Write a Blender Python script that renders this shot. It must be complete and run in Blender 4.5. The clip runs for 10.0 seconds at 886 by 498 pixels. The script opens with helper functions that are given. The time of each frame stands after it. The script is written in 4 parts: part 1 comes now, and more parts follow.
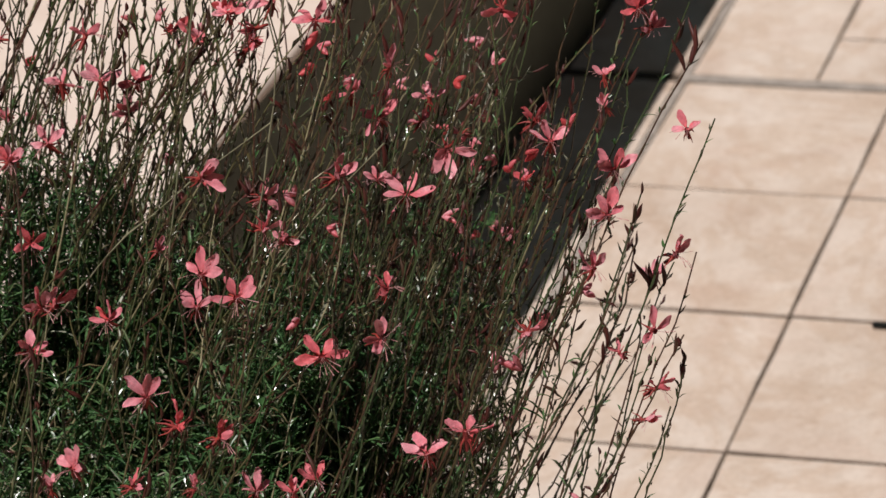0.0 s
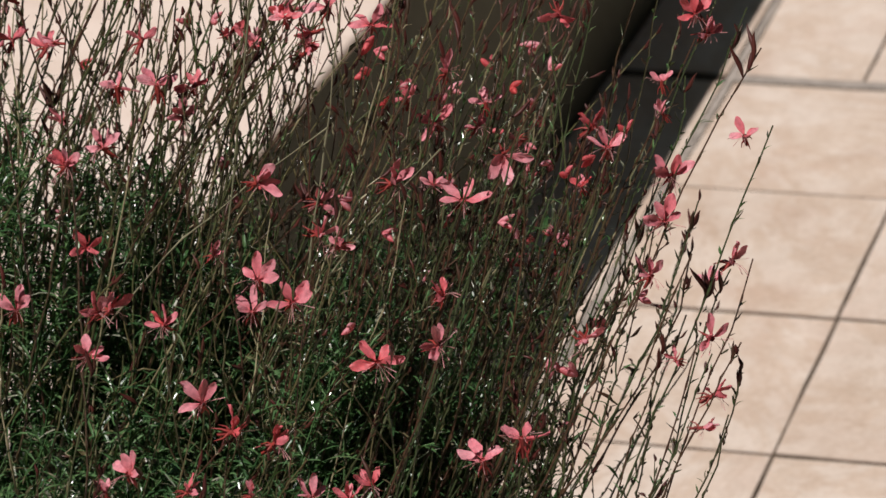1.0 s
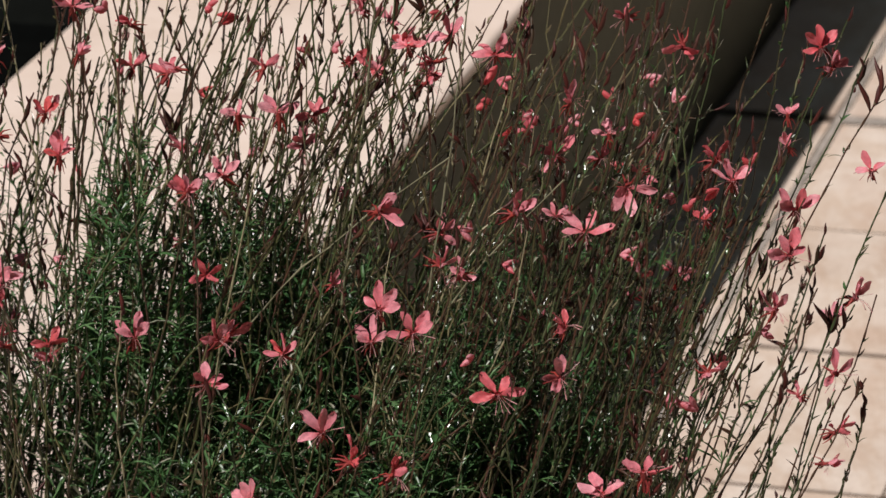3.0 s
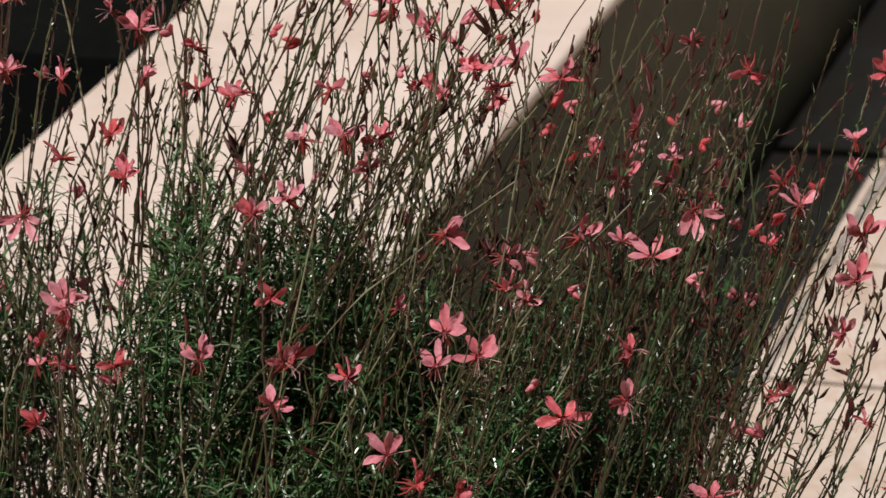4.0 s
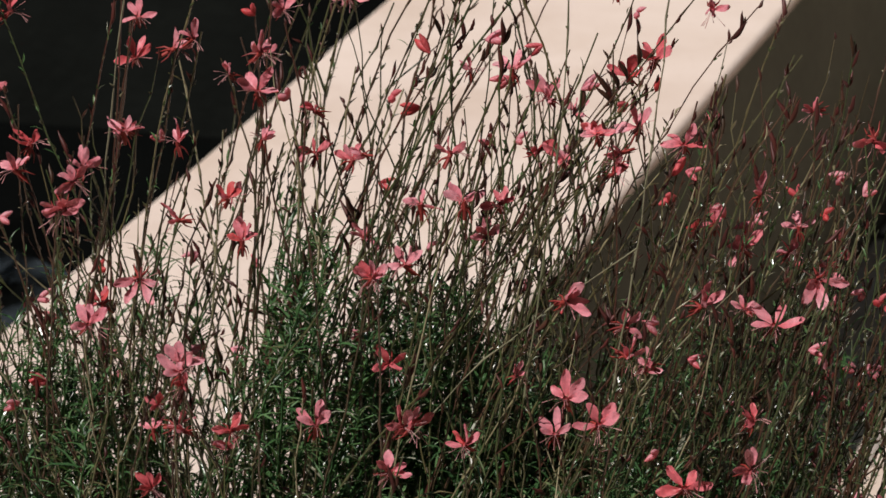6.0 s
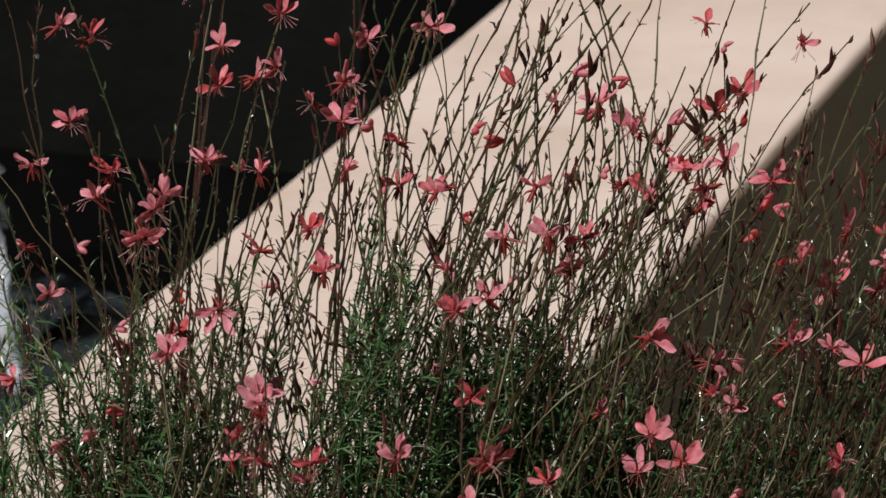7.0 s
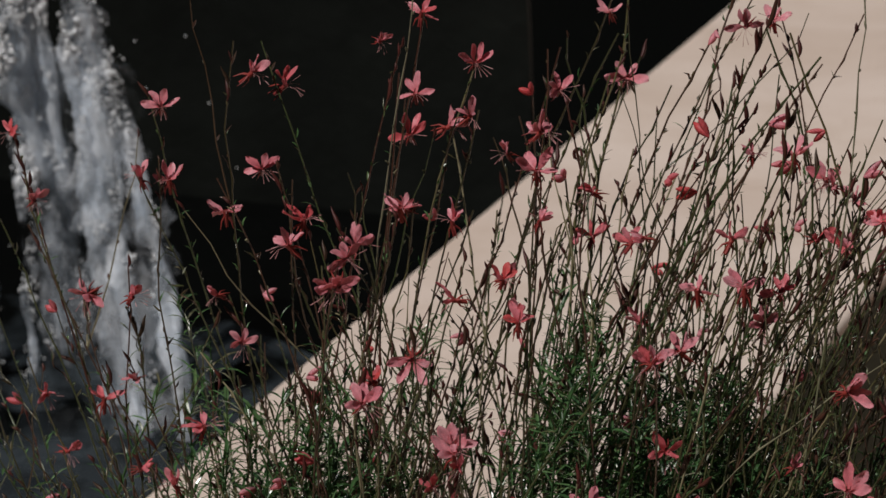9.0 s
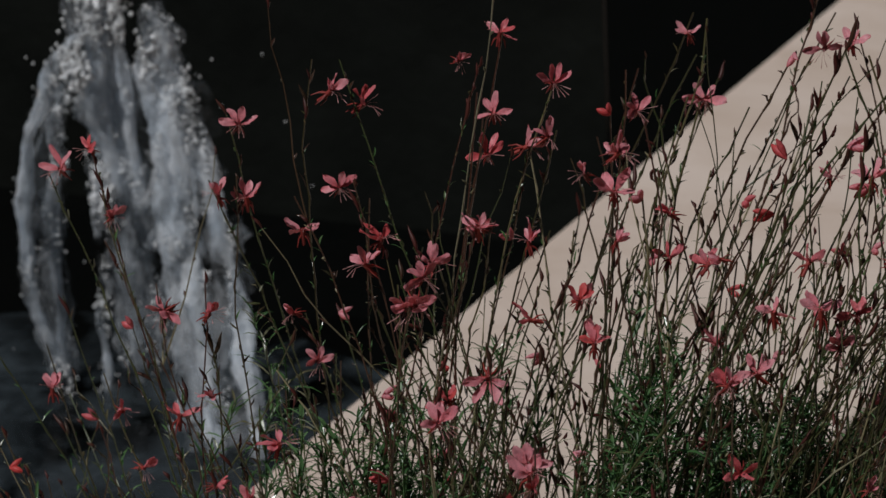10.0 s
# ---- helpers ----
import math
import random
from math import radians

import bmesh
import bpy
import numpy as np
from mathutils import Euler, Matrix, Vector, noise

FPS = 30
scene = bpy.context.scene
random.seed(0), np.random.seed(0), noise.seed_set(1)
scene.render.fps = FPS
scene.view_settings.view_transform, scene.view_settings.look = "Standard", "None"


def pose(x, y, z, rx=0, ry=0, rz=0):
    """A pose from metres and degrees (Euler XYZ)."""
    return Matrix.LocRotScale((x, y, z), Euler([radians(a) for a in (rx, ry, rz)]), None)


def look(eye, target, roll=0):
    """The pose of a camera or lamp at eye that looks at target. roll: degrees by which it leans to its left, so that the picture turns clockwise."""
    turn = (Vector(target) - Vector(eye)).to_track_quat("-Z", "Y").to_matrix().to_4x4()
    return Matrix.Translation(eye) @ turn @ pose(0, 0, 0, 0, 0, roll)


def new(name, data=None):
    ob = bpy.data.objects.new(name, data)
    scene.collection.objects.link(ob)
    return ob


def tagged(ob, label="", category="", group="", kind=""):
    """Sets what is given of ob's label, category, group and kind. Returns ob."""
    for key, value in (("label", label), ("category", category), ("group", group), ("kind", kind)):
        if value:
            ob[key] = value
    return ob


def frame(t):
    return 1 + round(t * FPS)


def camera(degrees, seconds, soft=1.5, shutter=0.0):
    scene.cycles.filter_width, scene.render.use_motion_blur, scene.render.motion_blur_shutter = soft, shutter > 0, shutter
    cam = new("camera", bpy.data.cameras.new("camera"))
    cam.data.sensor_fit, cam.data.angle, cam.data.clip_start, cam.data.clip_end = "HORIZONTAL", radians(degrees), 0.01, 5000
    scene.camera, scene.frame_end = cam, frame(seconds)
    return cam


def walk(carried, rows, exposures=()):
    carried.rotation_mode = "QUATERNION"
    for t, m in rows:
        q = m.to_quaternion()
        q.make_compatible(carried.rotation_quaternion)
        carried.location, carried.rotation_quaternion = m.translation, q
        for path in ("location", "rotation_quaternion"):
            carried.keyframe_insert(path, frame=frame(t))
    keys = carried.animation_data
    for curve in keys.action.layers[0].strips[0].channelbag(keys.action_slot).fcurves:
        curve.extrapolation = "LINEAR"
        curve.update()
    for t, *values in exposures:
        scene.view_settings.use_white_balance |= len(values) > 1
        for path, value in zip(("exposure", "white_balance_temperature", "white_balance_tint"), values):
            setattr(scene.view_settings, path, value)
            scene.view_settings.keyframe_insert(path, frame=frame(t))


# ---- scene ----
# ---- camera and its walk ----
cam = camera(12.43, 10.0, soft=1.5)
cam.data.dof.use_dof = True
cam.data.dof.focus_distance, cam.data.dof.aperture_fstop = 2.41, 20.0
# seconds, place, heading to the left, downward tilt, lean
PATH = [
    (0.0, -0.000, -0.000, 1.714, 17.31, 23.89, -3.45),
    (0.5, -0.008, 0.002, 1.718, 17.48, 23.96, -3.41),
    (1.0, -0.015, 0.004, 1.720, 17.83, 23.97, -3.41),
    (1.5, -0.021, 0.007, 1.718, 18.20, 23.85, -3.38),
    (2.0, -0.026, 0.009, 1.714, 18.47, 23.695, -3.29),
    (2.5, -0.032, 0.010, 1.710, 18.74, 23.52, -3.22),
    (3.0, -0.040, 0.010, 1.706, 19.10, 23.26, -3.23),
    (4.5, -0.060, 0.003, 1.681, 19.93, 22.14, -3.22),
    (5.0, -0.067, 0.002, 1.674, 20.13, 21.78, -3.21),
    (5.5, -0.075, 0.005, 1.668, 20.44, 21.38, -3.21),
    (7.0, -0.107, 0.029, 1.647, 21.63, 20.37, -2.66),
    (7.5, -0.118, 0.032, 1.643, 22.12, 20.08, -2.65),
    (8.0, -0.129, 0.031, 1.642, 22.38, 19.88, -2.68),
    (8.5, -0.138, 0.029, 1.643, 22.98, 19.71, -2.69),
    (9.0, -0.145, 0.027, 1.644, 23.58, 19.57, -2.68),
    (9.5, -0.148, 0.025, 1.644, 24.04, 19.39, -2.61),
    (10.0, -0.148, 0.025, 1.644, 24.62, 19.24, -2.54),
]


def aim(x, y, z, yaw, down, lean):
    a, d = radians(yaw), radians(down)
    way = Vector((-math.sin(a) * math.cos(d), math.cos(a) * math.cos(d), -math.sin(d)))
    return look((x, y, z), Vector((x, y, z)) + way, lean)


walk(cam, [(t, aim(*row)) for t, *row in PATH],
     exposures=[(0.0, -0.10, 6500, 3), (3.0, -0.10, 6500, 3), (5.5, -0.15, 6500, 3), (7.0, -0.36, 6500, 3), (8.0, -0.71, 6500, 3),
                (9.0, -0.81, 6450, 2), (10.0, -1.12, 6180, 0)])

# ---- sky and sun ----
SUN = Vector((-0.345, -0.58, 1.0)).normalized()
world = bpy.data.worlds.new("sky")
scene.world = world
world.use_nodes = True
wn = world.node_tree
sky = wn.nodes.new("ShaderNodeTexSky")
sky.sky_type = "NISHITA"
sky.sun_disc = False
sky.sun_elevation = math.asin(SUN.z)
sky.sun_rotation = math.atan2(SUN.x, SUN.y)
wn.nodes["Background"].inputs["Strength"].default_value = 0.0335
leafy = wn.nodes.new("ShaderNodeMix")
leafy.data_type, leafy.blend_type = "RGBA", "MULTIPLY"
leafy.inputs[0].default_value = 1.0
leafy.inputs[7].default_value = (0.52, 0.95, 1.00, 1)
wn.links.new(sky.outputs[0], leafy.inputs[6])
wn.links.new(leafy.outputs[2], wn.nodes["Background"].inputs["Color"])
lamp = bpy.data.lights.new("sun", "SUN")
lamp.energy, lamp.angle, lamp.color = 5.0, radians(0.53), (1.0, 0.900, 0.895)
sun = new("sun", lamp)
sun.matrix_world = look(SUN * 20, (0, 0, 0))


# ---- materials ----
def material(name, rough=0.6, spec=0.5):
    m = bpy.data.materials.new(name)
    m.use_nodes = True
    b = m.node_tree.nodes["Principled BSDF"]
    b.inputs["Roughness"].default_value = rough
    b.inputs["Specular IOR Level"].default_value = spec
    return m, m.node_tree, b


def node(nt, kind, **sockets):
    n = nt.nodes.new(kind)
    for k, v in sockets.items():
        n.inputs[k].default_value = v
    return n


def ramp(nt, src, stops):
    r = nt.nodes.new("ShaderNodeValToRGB")
    while len(r.color_ramp.elements) < len(stops):
        r.color_ramp.elements.new(0.5)
    for e, (p, c) in zip(r.color_ramp.elements, stops):
        e.position, e.color = p, (*c, 1)
    nt.links.new(src, r.inputs[0])
    return r.outputs[0]


def mix(nt, fac, a, b, blend="MIX"):
    n = nt.nodes.new("ShaderNodeMix")
    n.data_type, n.blend_type = "RGBA", blend
    for sock, v in ((n.inputs[0], fac), (n.inputs[6], a), (n.inputs[7], b)):
        if isinstance(v, bpy.types.NodeSocket):
            nt.links.new(v, sock)
        else:
            sock.default_value = v if isinstance(v, (int, float)) else (*v, 1)
    return n.outputs[2]


def noise_of(nt, scale, detail=4.0, rough=0.55, stretch=(1, 1, 1), distort=0.0, seeded=False):
    co = nt.nodes.new("ShaderNodeNewGeometry").outputs["Position"]
    mp = nt.nodes.new("ShaderNodeMapping")
    mp.inputs["Scale"].default_value = stretch
    nt.links.new(co, mp.inputs[0])
    n = node(nt, "ShaderNodeTexNoise", Scale=scale, Detail=detail, Roughness=rough, Distortion=distort)
    if seeded:
        n.noise_dimensions = "4D"
        info = nt.nodes.new("ShaderNodeObjectInfo")
        mul = nt.nodes.new("ShaderNodeMath")
        mul.operation = "MULTIPLY"
        mul.inputs[1].default_value = 40
        nt.links.new(info.outputs["Random"], mul.inputs[0])
        nt.links.new(mul.outputs[0], n.inputs["W"])
    nt.links.new(mp.outputs[0], n.inputs["Vector"])
    return n.outputs["Fac"]


def bump(nt, b, height, strength, distance):
    n = node(nt, "ShaderNodeBump", Strength=strength, Distance=distance)
    nt.links.new(height, n.inputs["Height"])
    nt.links.new(n.outputs[0], b.inputs["Normal"])


def stone_tile():
    m, nt, b = material("sandstone_tile", 0.62, 0.35)
    veins = ramp(nt, noise_of(nt, 7, 8, 0.62, (1, 0.85, 1), 1.1, True),
                 [(0.30, (0.63, 0.50, 0.42)), (0.46, (0.69, 0.58, 0.50)), (0.56, (0.73, 0.635, 0.56)), (0.74, (0.66, 0.535, 0.45))])
    swirl = ramp(nt, noise_of(nt, 3.2, 6, 0.7, (1, 0.7, 1), 2.0, True), [(0.45, (1, 1, 1)), (0.50, (0.90, 0.85, 0.80)), (0.57, (1, 1, 1))])
    veins = mix(nt, 1.0, veins, swirl, "MULTIPLY")
    mottle = ramp(nt, noise_of(nt, 26, 6, 0.7, (1, 0.8, 1), 0.8, True), [(0.34, (0.90, 0.88, 0.86)), (0.52, (1.0, 1.0, 1.0)), (0.70, (1.05, 1.06, 1.07))])
    veins = mix(nt, 1.0, veins, mottle, "MULTIPLY")
    grain = ramp(nt, noise_of(nt, 150, 3), [(0.3, (0.90, 0.89, 0.88)), (0.62, (1, 1, 1))])
    col = mix(nt, 1.0, veins, grain, "MULTIPLY")
    blot = ramp(nt, noise_of(nt, 2.3, 3), [(0.42, (1, 1, 1)), (0.68, (0.90, 0.885, 0.87))])
    col = mix(nt, 1.0, col, blot, "MULTIPLY")
    info = nt.nodes.new("ShaderNodeObjectInfo")
    tone = ramp(nt, info.outputs["Random"], [(0, (0.94, 0.92, 0.90)), (1, (1.0, 1.0, 1.0))])
    col = mix(nt, 1.0, col, tone, "MULTIPLY")
    nt.links.new(col, b.inputs["Base Color"])
    bump(nt, b, noise_of(nt, 60, 6), 0.25, 0.002)
    return m


def grout():
    m, nt, b = material("sand_grout", 0.95, 0.1)
    nt.links.new(ramp(nt, noise_of(nt, 40, 5), [(0.3, (0.055, 0.040, 0.030)), (0.7, (0.13, 0.098, 0.075))]), b.inputs["Base Color"])
    bump(nt, b, noise_of(nt, 200, 3), 0.6, 0.002)
    return m


def render_plaster():
    m, nt, b = material("cream_limestone", 0.7, 0.3)
    big = ramp(nt, noise_of(nt, 3.0, 5, 0.6, (0.7, 1.6, 1)), [(0.3, (0.69, 0.57, 0.495)), (0.7, (0.77, 0.655, 0.58))])
    streak = ramp(nt, noise_of(nt, 7, 6, 0.65, (0.8, 1.1, 1), 0.8), [(0.40, (1, 1, 1)), (0.68, (0.89, 0.865, 0.835))])
    col = mix(nt, 1.0, big, streak, "MULTIPLY")
    specks = ramp(nt, noise_of(nt, 160, 2), [(0.66, (1, 1, 1)), (0.74, (0.80, 0.77, 0.74))])
    col = mix(nt, 1.0, col, specks, "MULTIPLY")
    nt.links.new(col, b.inputs["Base Color"])
    bump(nt, b, noise_of(nt, 120, 6), 0.2, 0.0015)
    return m


# olive-brown side colour of the pool wall, darkened to carry its shade
def shaded_side_render():
    m, nt, b = material("shade_darkened_render", 0.85, 0.2)
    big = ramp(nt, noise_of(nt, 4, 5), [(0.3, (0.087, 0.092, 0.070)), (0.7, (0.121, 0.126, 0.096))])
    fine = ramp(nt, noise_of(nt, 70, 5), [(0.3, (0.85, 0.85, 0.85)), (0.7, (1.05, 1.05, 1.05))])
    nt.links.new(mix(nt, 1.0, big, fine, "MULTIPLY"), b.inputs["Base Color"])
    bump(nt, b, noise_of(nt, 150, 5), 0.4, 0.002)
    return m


def charcoal_render():
    m, nt, b = material("charcoal_render", 0.9, 0.15)
    nt.links.new(ramp(nt, noise_of(nt, 3, 6), [(0.3, (0.035, 0.032, 0.028)), (0.7, (0.055, 0.05, 0.045))]), b.inputs["Base Color"])
    bump(nt, b, noise_of(nt, 80, 4), 0.4, 0.003)
    return m


def mortar():
    m, nt, b = material("grey_mortar", 0.9, 0.15)
    nt.links.new(ramp(nt, noise_of(nt, 35, 6), [(0.3, (0.22, 0.195, 0.17)), (0.7, (0.42, 0.37, 0.33))]), b.inputs["Base Color"])
    bump(nt, b, noise_of(nt, 120, 4), 0.5, 0.002)
    return m


def dark_stone():
    m, nt, b = material("wet_black_stone", 0.6, 0.15)
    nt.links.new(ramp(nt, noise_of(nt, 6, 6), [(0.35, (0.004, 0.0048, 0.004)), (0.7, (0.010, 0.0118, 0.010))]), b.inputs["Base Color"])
    bump(nt, b, noise_of(nt, 30, 5), 0.4, 0.006)
    return m


def soil():
    m, nt, b = material("garden_soil", 0.95, 0.1)
    nt.links.new(ramp(nt, noise_of(nt, 30, 6), [(0.3, (0.035, 0.024, 0.016)), (0.7, (0.10, 0.07, 0.045))]), b.inputs["Base Color"])
    bump(nt, b, noise_of(nt, 60, 5), 0.9, 0.01)
    return m


def pool_water():
    m, nt, b = material("dark_pool_water", 0.06, 0.35)
    b.inputs["Base Color"].default_value = (0.0012, 0.0015, 0.0014, 1)
    b.inputs["IOR"].default_value = 1.33
    bump(nt, b, noise_of(nt, 22, 4, 0.6, (1, 1, 1), 0.6), 0.12, 0.01)
    return m


def falling_water(name, scale, low, high, most):
    """White aerated water, solid in its lumps and clear in its gaps."""
    m, nt, b = material(name, 0.45, 0.6)
    nt.links.new(ramp(nt, noise_of(nt, scale * 2, 4, 0.6, (1.2, 1.2, 0.5)), [(0.34, (0.50, 0.58, 0.68)), (0.62, (0.92, 0.95, 1.0))]), b.inputs["Base Color"])
    clear = nt.nodes.new("ShaderNodeBsdfTransparent")
    glow = nt.nodes.new("ShaderNodeBsdfTranslucent")
    glow.inputs["Color"].default_value = (0.90, 0.95, 1.0, 1)
    body = nt.nodes.new("ShaderNodeMixShader")
    body.inputs[0].default_value = 0.45
    nt.links.new(b.outputs[0], body.inputs[1])
    nt.links.new(glow.outputs[0], body.inputs[2])
    both = nt.nodes.new("ShaderNodeMixShader")
    nt.links.new(ramp(nt, noise_of(nt, scale, 5, 0.62, (1.2, 1.2, 0.5), 0.5), [(low, (0, 0, 0)), (high, (most, most, most))]), both.inputs[0])
    nt.links.new(clear.outputs[0], both.inputs[1])
    nt.links.new(body.outputs[0], both.inputs[2])
    bump(nt, b, noise_of(nt, scale * 3, 3, 0.5), 0.5, 0.006)
    nt.links.new(both.outputs[0], nt.nodes["Material Output"].inputs[0])
    return m


def churned_water():
    m, nt, b = material("churned_water", 0.38, 0.5)
    col = ramp(nt, noise_of(nt, 10, 5, 0.6, (1, 1, 1), 0.8), [(0.32, (0.028, 0.035, 0.041)), (0.56, (0.055, 0.070, 0.082)), (0.78, (0.11, 0.135, 0.155))])
    nt.links.new(col, b.inputs["Base Color"])
    clear = nt.nodes.new("ShaderNodeBsdfTransparent")
    both = nt.nodes.new("ShaderNodeMixShader")
    nt.links.new(ramp(nt, noise_of(nt, 7, 4, 0.6, (1, 1, 1), 0.6), [(0.38, (0.0, 0.0, 0.0)), (0.64, (0.9, 0.9, 0.9))]), both.inputs[0])
    nt.links.new(clear.outputs[0], both.inputs[1])
    nt.links.new(b.outputs[0], both.inputs[2])
    nt.links.new(both.outputs[0], nt.nodes["Material Output"].inputs[0])
    bump(nt, b, noise_of(nt, 30, 4), 0.4, 0.006)
    return m


def thin(name, colours, rough, through_col, amount, scale=60.0, spec=0.4, toned=False):
    """A leaf or petal: colour by object and by patch, some light passing through it.
    toned: the colour follows the tone that each object was given."""
    m, nt, b = material(name, rough, spec)
    info = nt.nodes.new("ShaderNodeObjectInfo")
    geo = nt.nodes.new("ShaderNodeNewGeometry")
    add = nt.nodes.new("ShaderNodeMath")
    add.operation = "ADD"
    nt.links.new(info.outputs["Random"], add.inputs[0])
    nt.links.new(geo.outputs["Random Per Island"], add.inputs[1])
    frac = nt.nodes.new("ShaderNodeMath")
    frac.operation = "FRACT"
    nt.links.new(add.outputs[0], frac.inputs[0])
    col = ramp(nt, info.outputs["Color"] if toned else frac.outputs[0], colours)
    patch = ramp(nt, noise_of(nt, scale, 4), [(0.3, (0.75, 0.75, 0.75)), (0.7, (1.1, 1.1, 1.1))])
    col = mix(nt, 1.0, col, patch, "MULTIPLY")
    nt.links.new(col, b.inputs["Base Color"])
    tr = nt.nodes.new("ShaderNodeBsdfTranslucent")
    tr.inputs["Color"].default_value = (*through_col, 1)
    both = nt.nodes.new("ShaderNodeMixShader")
    both.inputs[0].default_value = amount
    nt.links.new(b.outputs[0], both.inputs[1])
    nt.links.new(tr.outputs[0], both.inputs[2])
    nt.links.new(both.outputs[0], nt.nodes["Material Output"].inputs[0])
    return m


def water_drop():
    m, _, b = material("white_water_drop", 0.25, 0.6)
    b.inputs["Base Color"].default_value = (0.93, 0.96, 1.0, 1)
    b.inputs["Subsurface Weight"].default_value = 0.6
    b.inputs["Subsurface Radius"].default_value = (0.004, 0.004, 0.004)
    return m


TILE, GROUT, MORTAR, WALL = stone_tile(), grout(), mortar(), render_plaster()
BODY, YARD, BLACK, SOIL = shaded_side_render(), charcoal_render(), dark_stone(), soil()
DROP, WATER, FOAM, CHURN, VEIL = water_drop(), pool_water(), falling_water("falling_white_water", 17, 0.42, 0.59, 1.0), churned_water(), falling_water("spray_veil", 18, 0.42, 0.74, 0.5)
PETAL = thin("coral_pink_petal", [(0.0, (0.90, 0.37, 0.44)), (0.30, (0.93, 0.55, 0.61)), (0.55, (0.90, 0.39, 0.45)), (0.8, (0.86, 0.22, 0.24)), (1.0, (0.78, 0.12, 0.10))],
             0.45, (0.95, 0.32, 0.35), 0.36, 420, toned=True)
CALYX = thin("red_calyx", [(0.0, (0.22, 0.03, 0.03)), (1.0, (0.36, 0.05, 0.04))], 0.5, (0.4, 0.04, 0.03), 0.1)
nt = PETAL.node_tree
co = nt.nodes.new("ShaderNodeTexCoord")
axes = nt.nodes.new("ShaderNodeSeparateXYZ")
nt.links.new(co.outputs["Generated"], axes.inputs[0])
throat = ramp(nt, axes.outputs["Y"], [(0.05, (0.80, 0.42, 0.40)), (0.45, (1.0, 0.86, 0.88)), (0.9, (1.0, 1.0, 1.0))])
wave = nt.nodes.new("ShaderNodeTexWave")
for key, value in (("Scale", 3.2), ("Distortion", 2.5), ("Detail", 2.0)):
    wave.inputs[key].default_value = value
nt.links.new(co.outputs["Generated"], wave.inputs["Vector"])
vein = ramp(nt, wave.outputs["Fac"], [(0.1, (0.80, 0.54, 0.58)), (0.65, (1.0, 1.0, 1.0))])
skin = nt.nodes["Principled BSDF"]
plain = skin.inputs["Base Color"].links[0].from_socket
nt.links.new(mix(nt, 1.0, mix(nt, 1.0, plain, throat, "MULTIPLY"), vein, "MULTIPLY"), skin.inputs["Base Color"])
STAMEN = thin("pale_pink_stamen", [(0.0, (0.80, 0.46, 0.46)), (1.0, (0.70, 0.30, 0.30))], 0.5, (0.6, 0.3, 0.25), 0.2)
BUD = thin("dark_red_bud", [(0.0, (0.05, 0.013, 0.011)), (0.6, (0.09, 0.020, 0.016)), (1.0, (0.05, 0.03, 0.015))], 0.5, (0.12, 0.02, 0.015), 0.06)
STEM = thin("red_green_stem", [(0.0, (0.08, 0.028, 0.018)), (0.22, (0.095, 0.050, 0.030)), (0.40, (0.055, 0.050, 0.020)), (0.66, (0.068, 0.090, 0.032)), (0.88, (0.14, 0.115, 0.050)), (1.0, (0.40, 0.36, 0.22))], 0.30, (0.08, 0.07, 0.03), 0.05, 300, 0.9)
PALE = thin("pale_dry_stem", [(0.0, (0.28, 0.26, 0.17)), (1.0, (0.17, 0.18, 0.10))], 0.35, (0.2, 0.2, 0.1), 0.05, 300, 0.7)
STEM_RED = thin("red_brown_stem", [(0.0, (0.065, 0.028, 0.016)), (0.26, (0.085, 0.050, 0.026)), (0.44, (0.045, 0.050, 0.020)), (0.84, (0.052, 0.078, 0.030)), (1.0, (0.22, 0.20, 0.11))], 0.34, (0.08, 0.06, 0.02), 0.05, 300, 0.6)
# the palest leaf tones are sun glints painted into the colour
LEAF = thin("narrow_green_leaf", [(0.0, (0.030, 0.078, 0.028)), (0.40, (0.060, 0.134, 0.046)), (0.80, (0.128, 0.230, 0.092)), (0.87, (0.13, 0.10, 0.05)), (0.91, (0.17, 0.15, 0.09)), (1.0, (0.38, 0.40, 0.31))], 0.27, (0.14, 0.27, 0.06), 0.20, 90, 0.8)


# ---- building helpers ----
def mesh_of(name, verts, faces, mat, smooth=False):
    me = bpy.data.meshes.new(name)
    me.from_pydata([tuple(v) for v in verts], [], faces)
    me.materials.append(mat)
    if smooth:
        me.polygons.foreach_set("use_smooth", [True] * len(me.polygons))
    me.update()
    return me


def part(name, data, mat, parent, label=""):
    """One mesh object under a thing or a part, from a bmesh or a ready mesh."""
    if isinstance(data, bmesh.types.BMesh):
        me = bpy.data.meshes.new(name)
        data.to_mesh(me)
        data.free()
        me.materials.append(mat)
        data = me
    ob = new(name, data)
    ob.parent = parent
    return tagged(ob, label)


def block(x0, x1, y0, y1, z0, z1, bevel=0.0, segments=3, top_only=False):
    bm = bmesh.new()
    bmesh.ops.create_cube(bm, size=1)
    for v in bm.verts:
        v.co = Vector(((x0, x1)[v.co.x > 0], (y0, y1)[v.co.y > 0], (z0, z1)[v.co.z > 0]))
    if bevel:
        edges = [e for e in bm.edges if not top_only or all(v.co.z > z1 - 1e-6 for v in e.verts)]
        bmesh.ops.bevel(bm, geom=edges, offset=bevel, segments=segments, affect="EDGES", profile=0.5)
    return bm


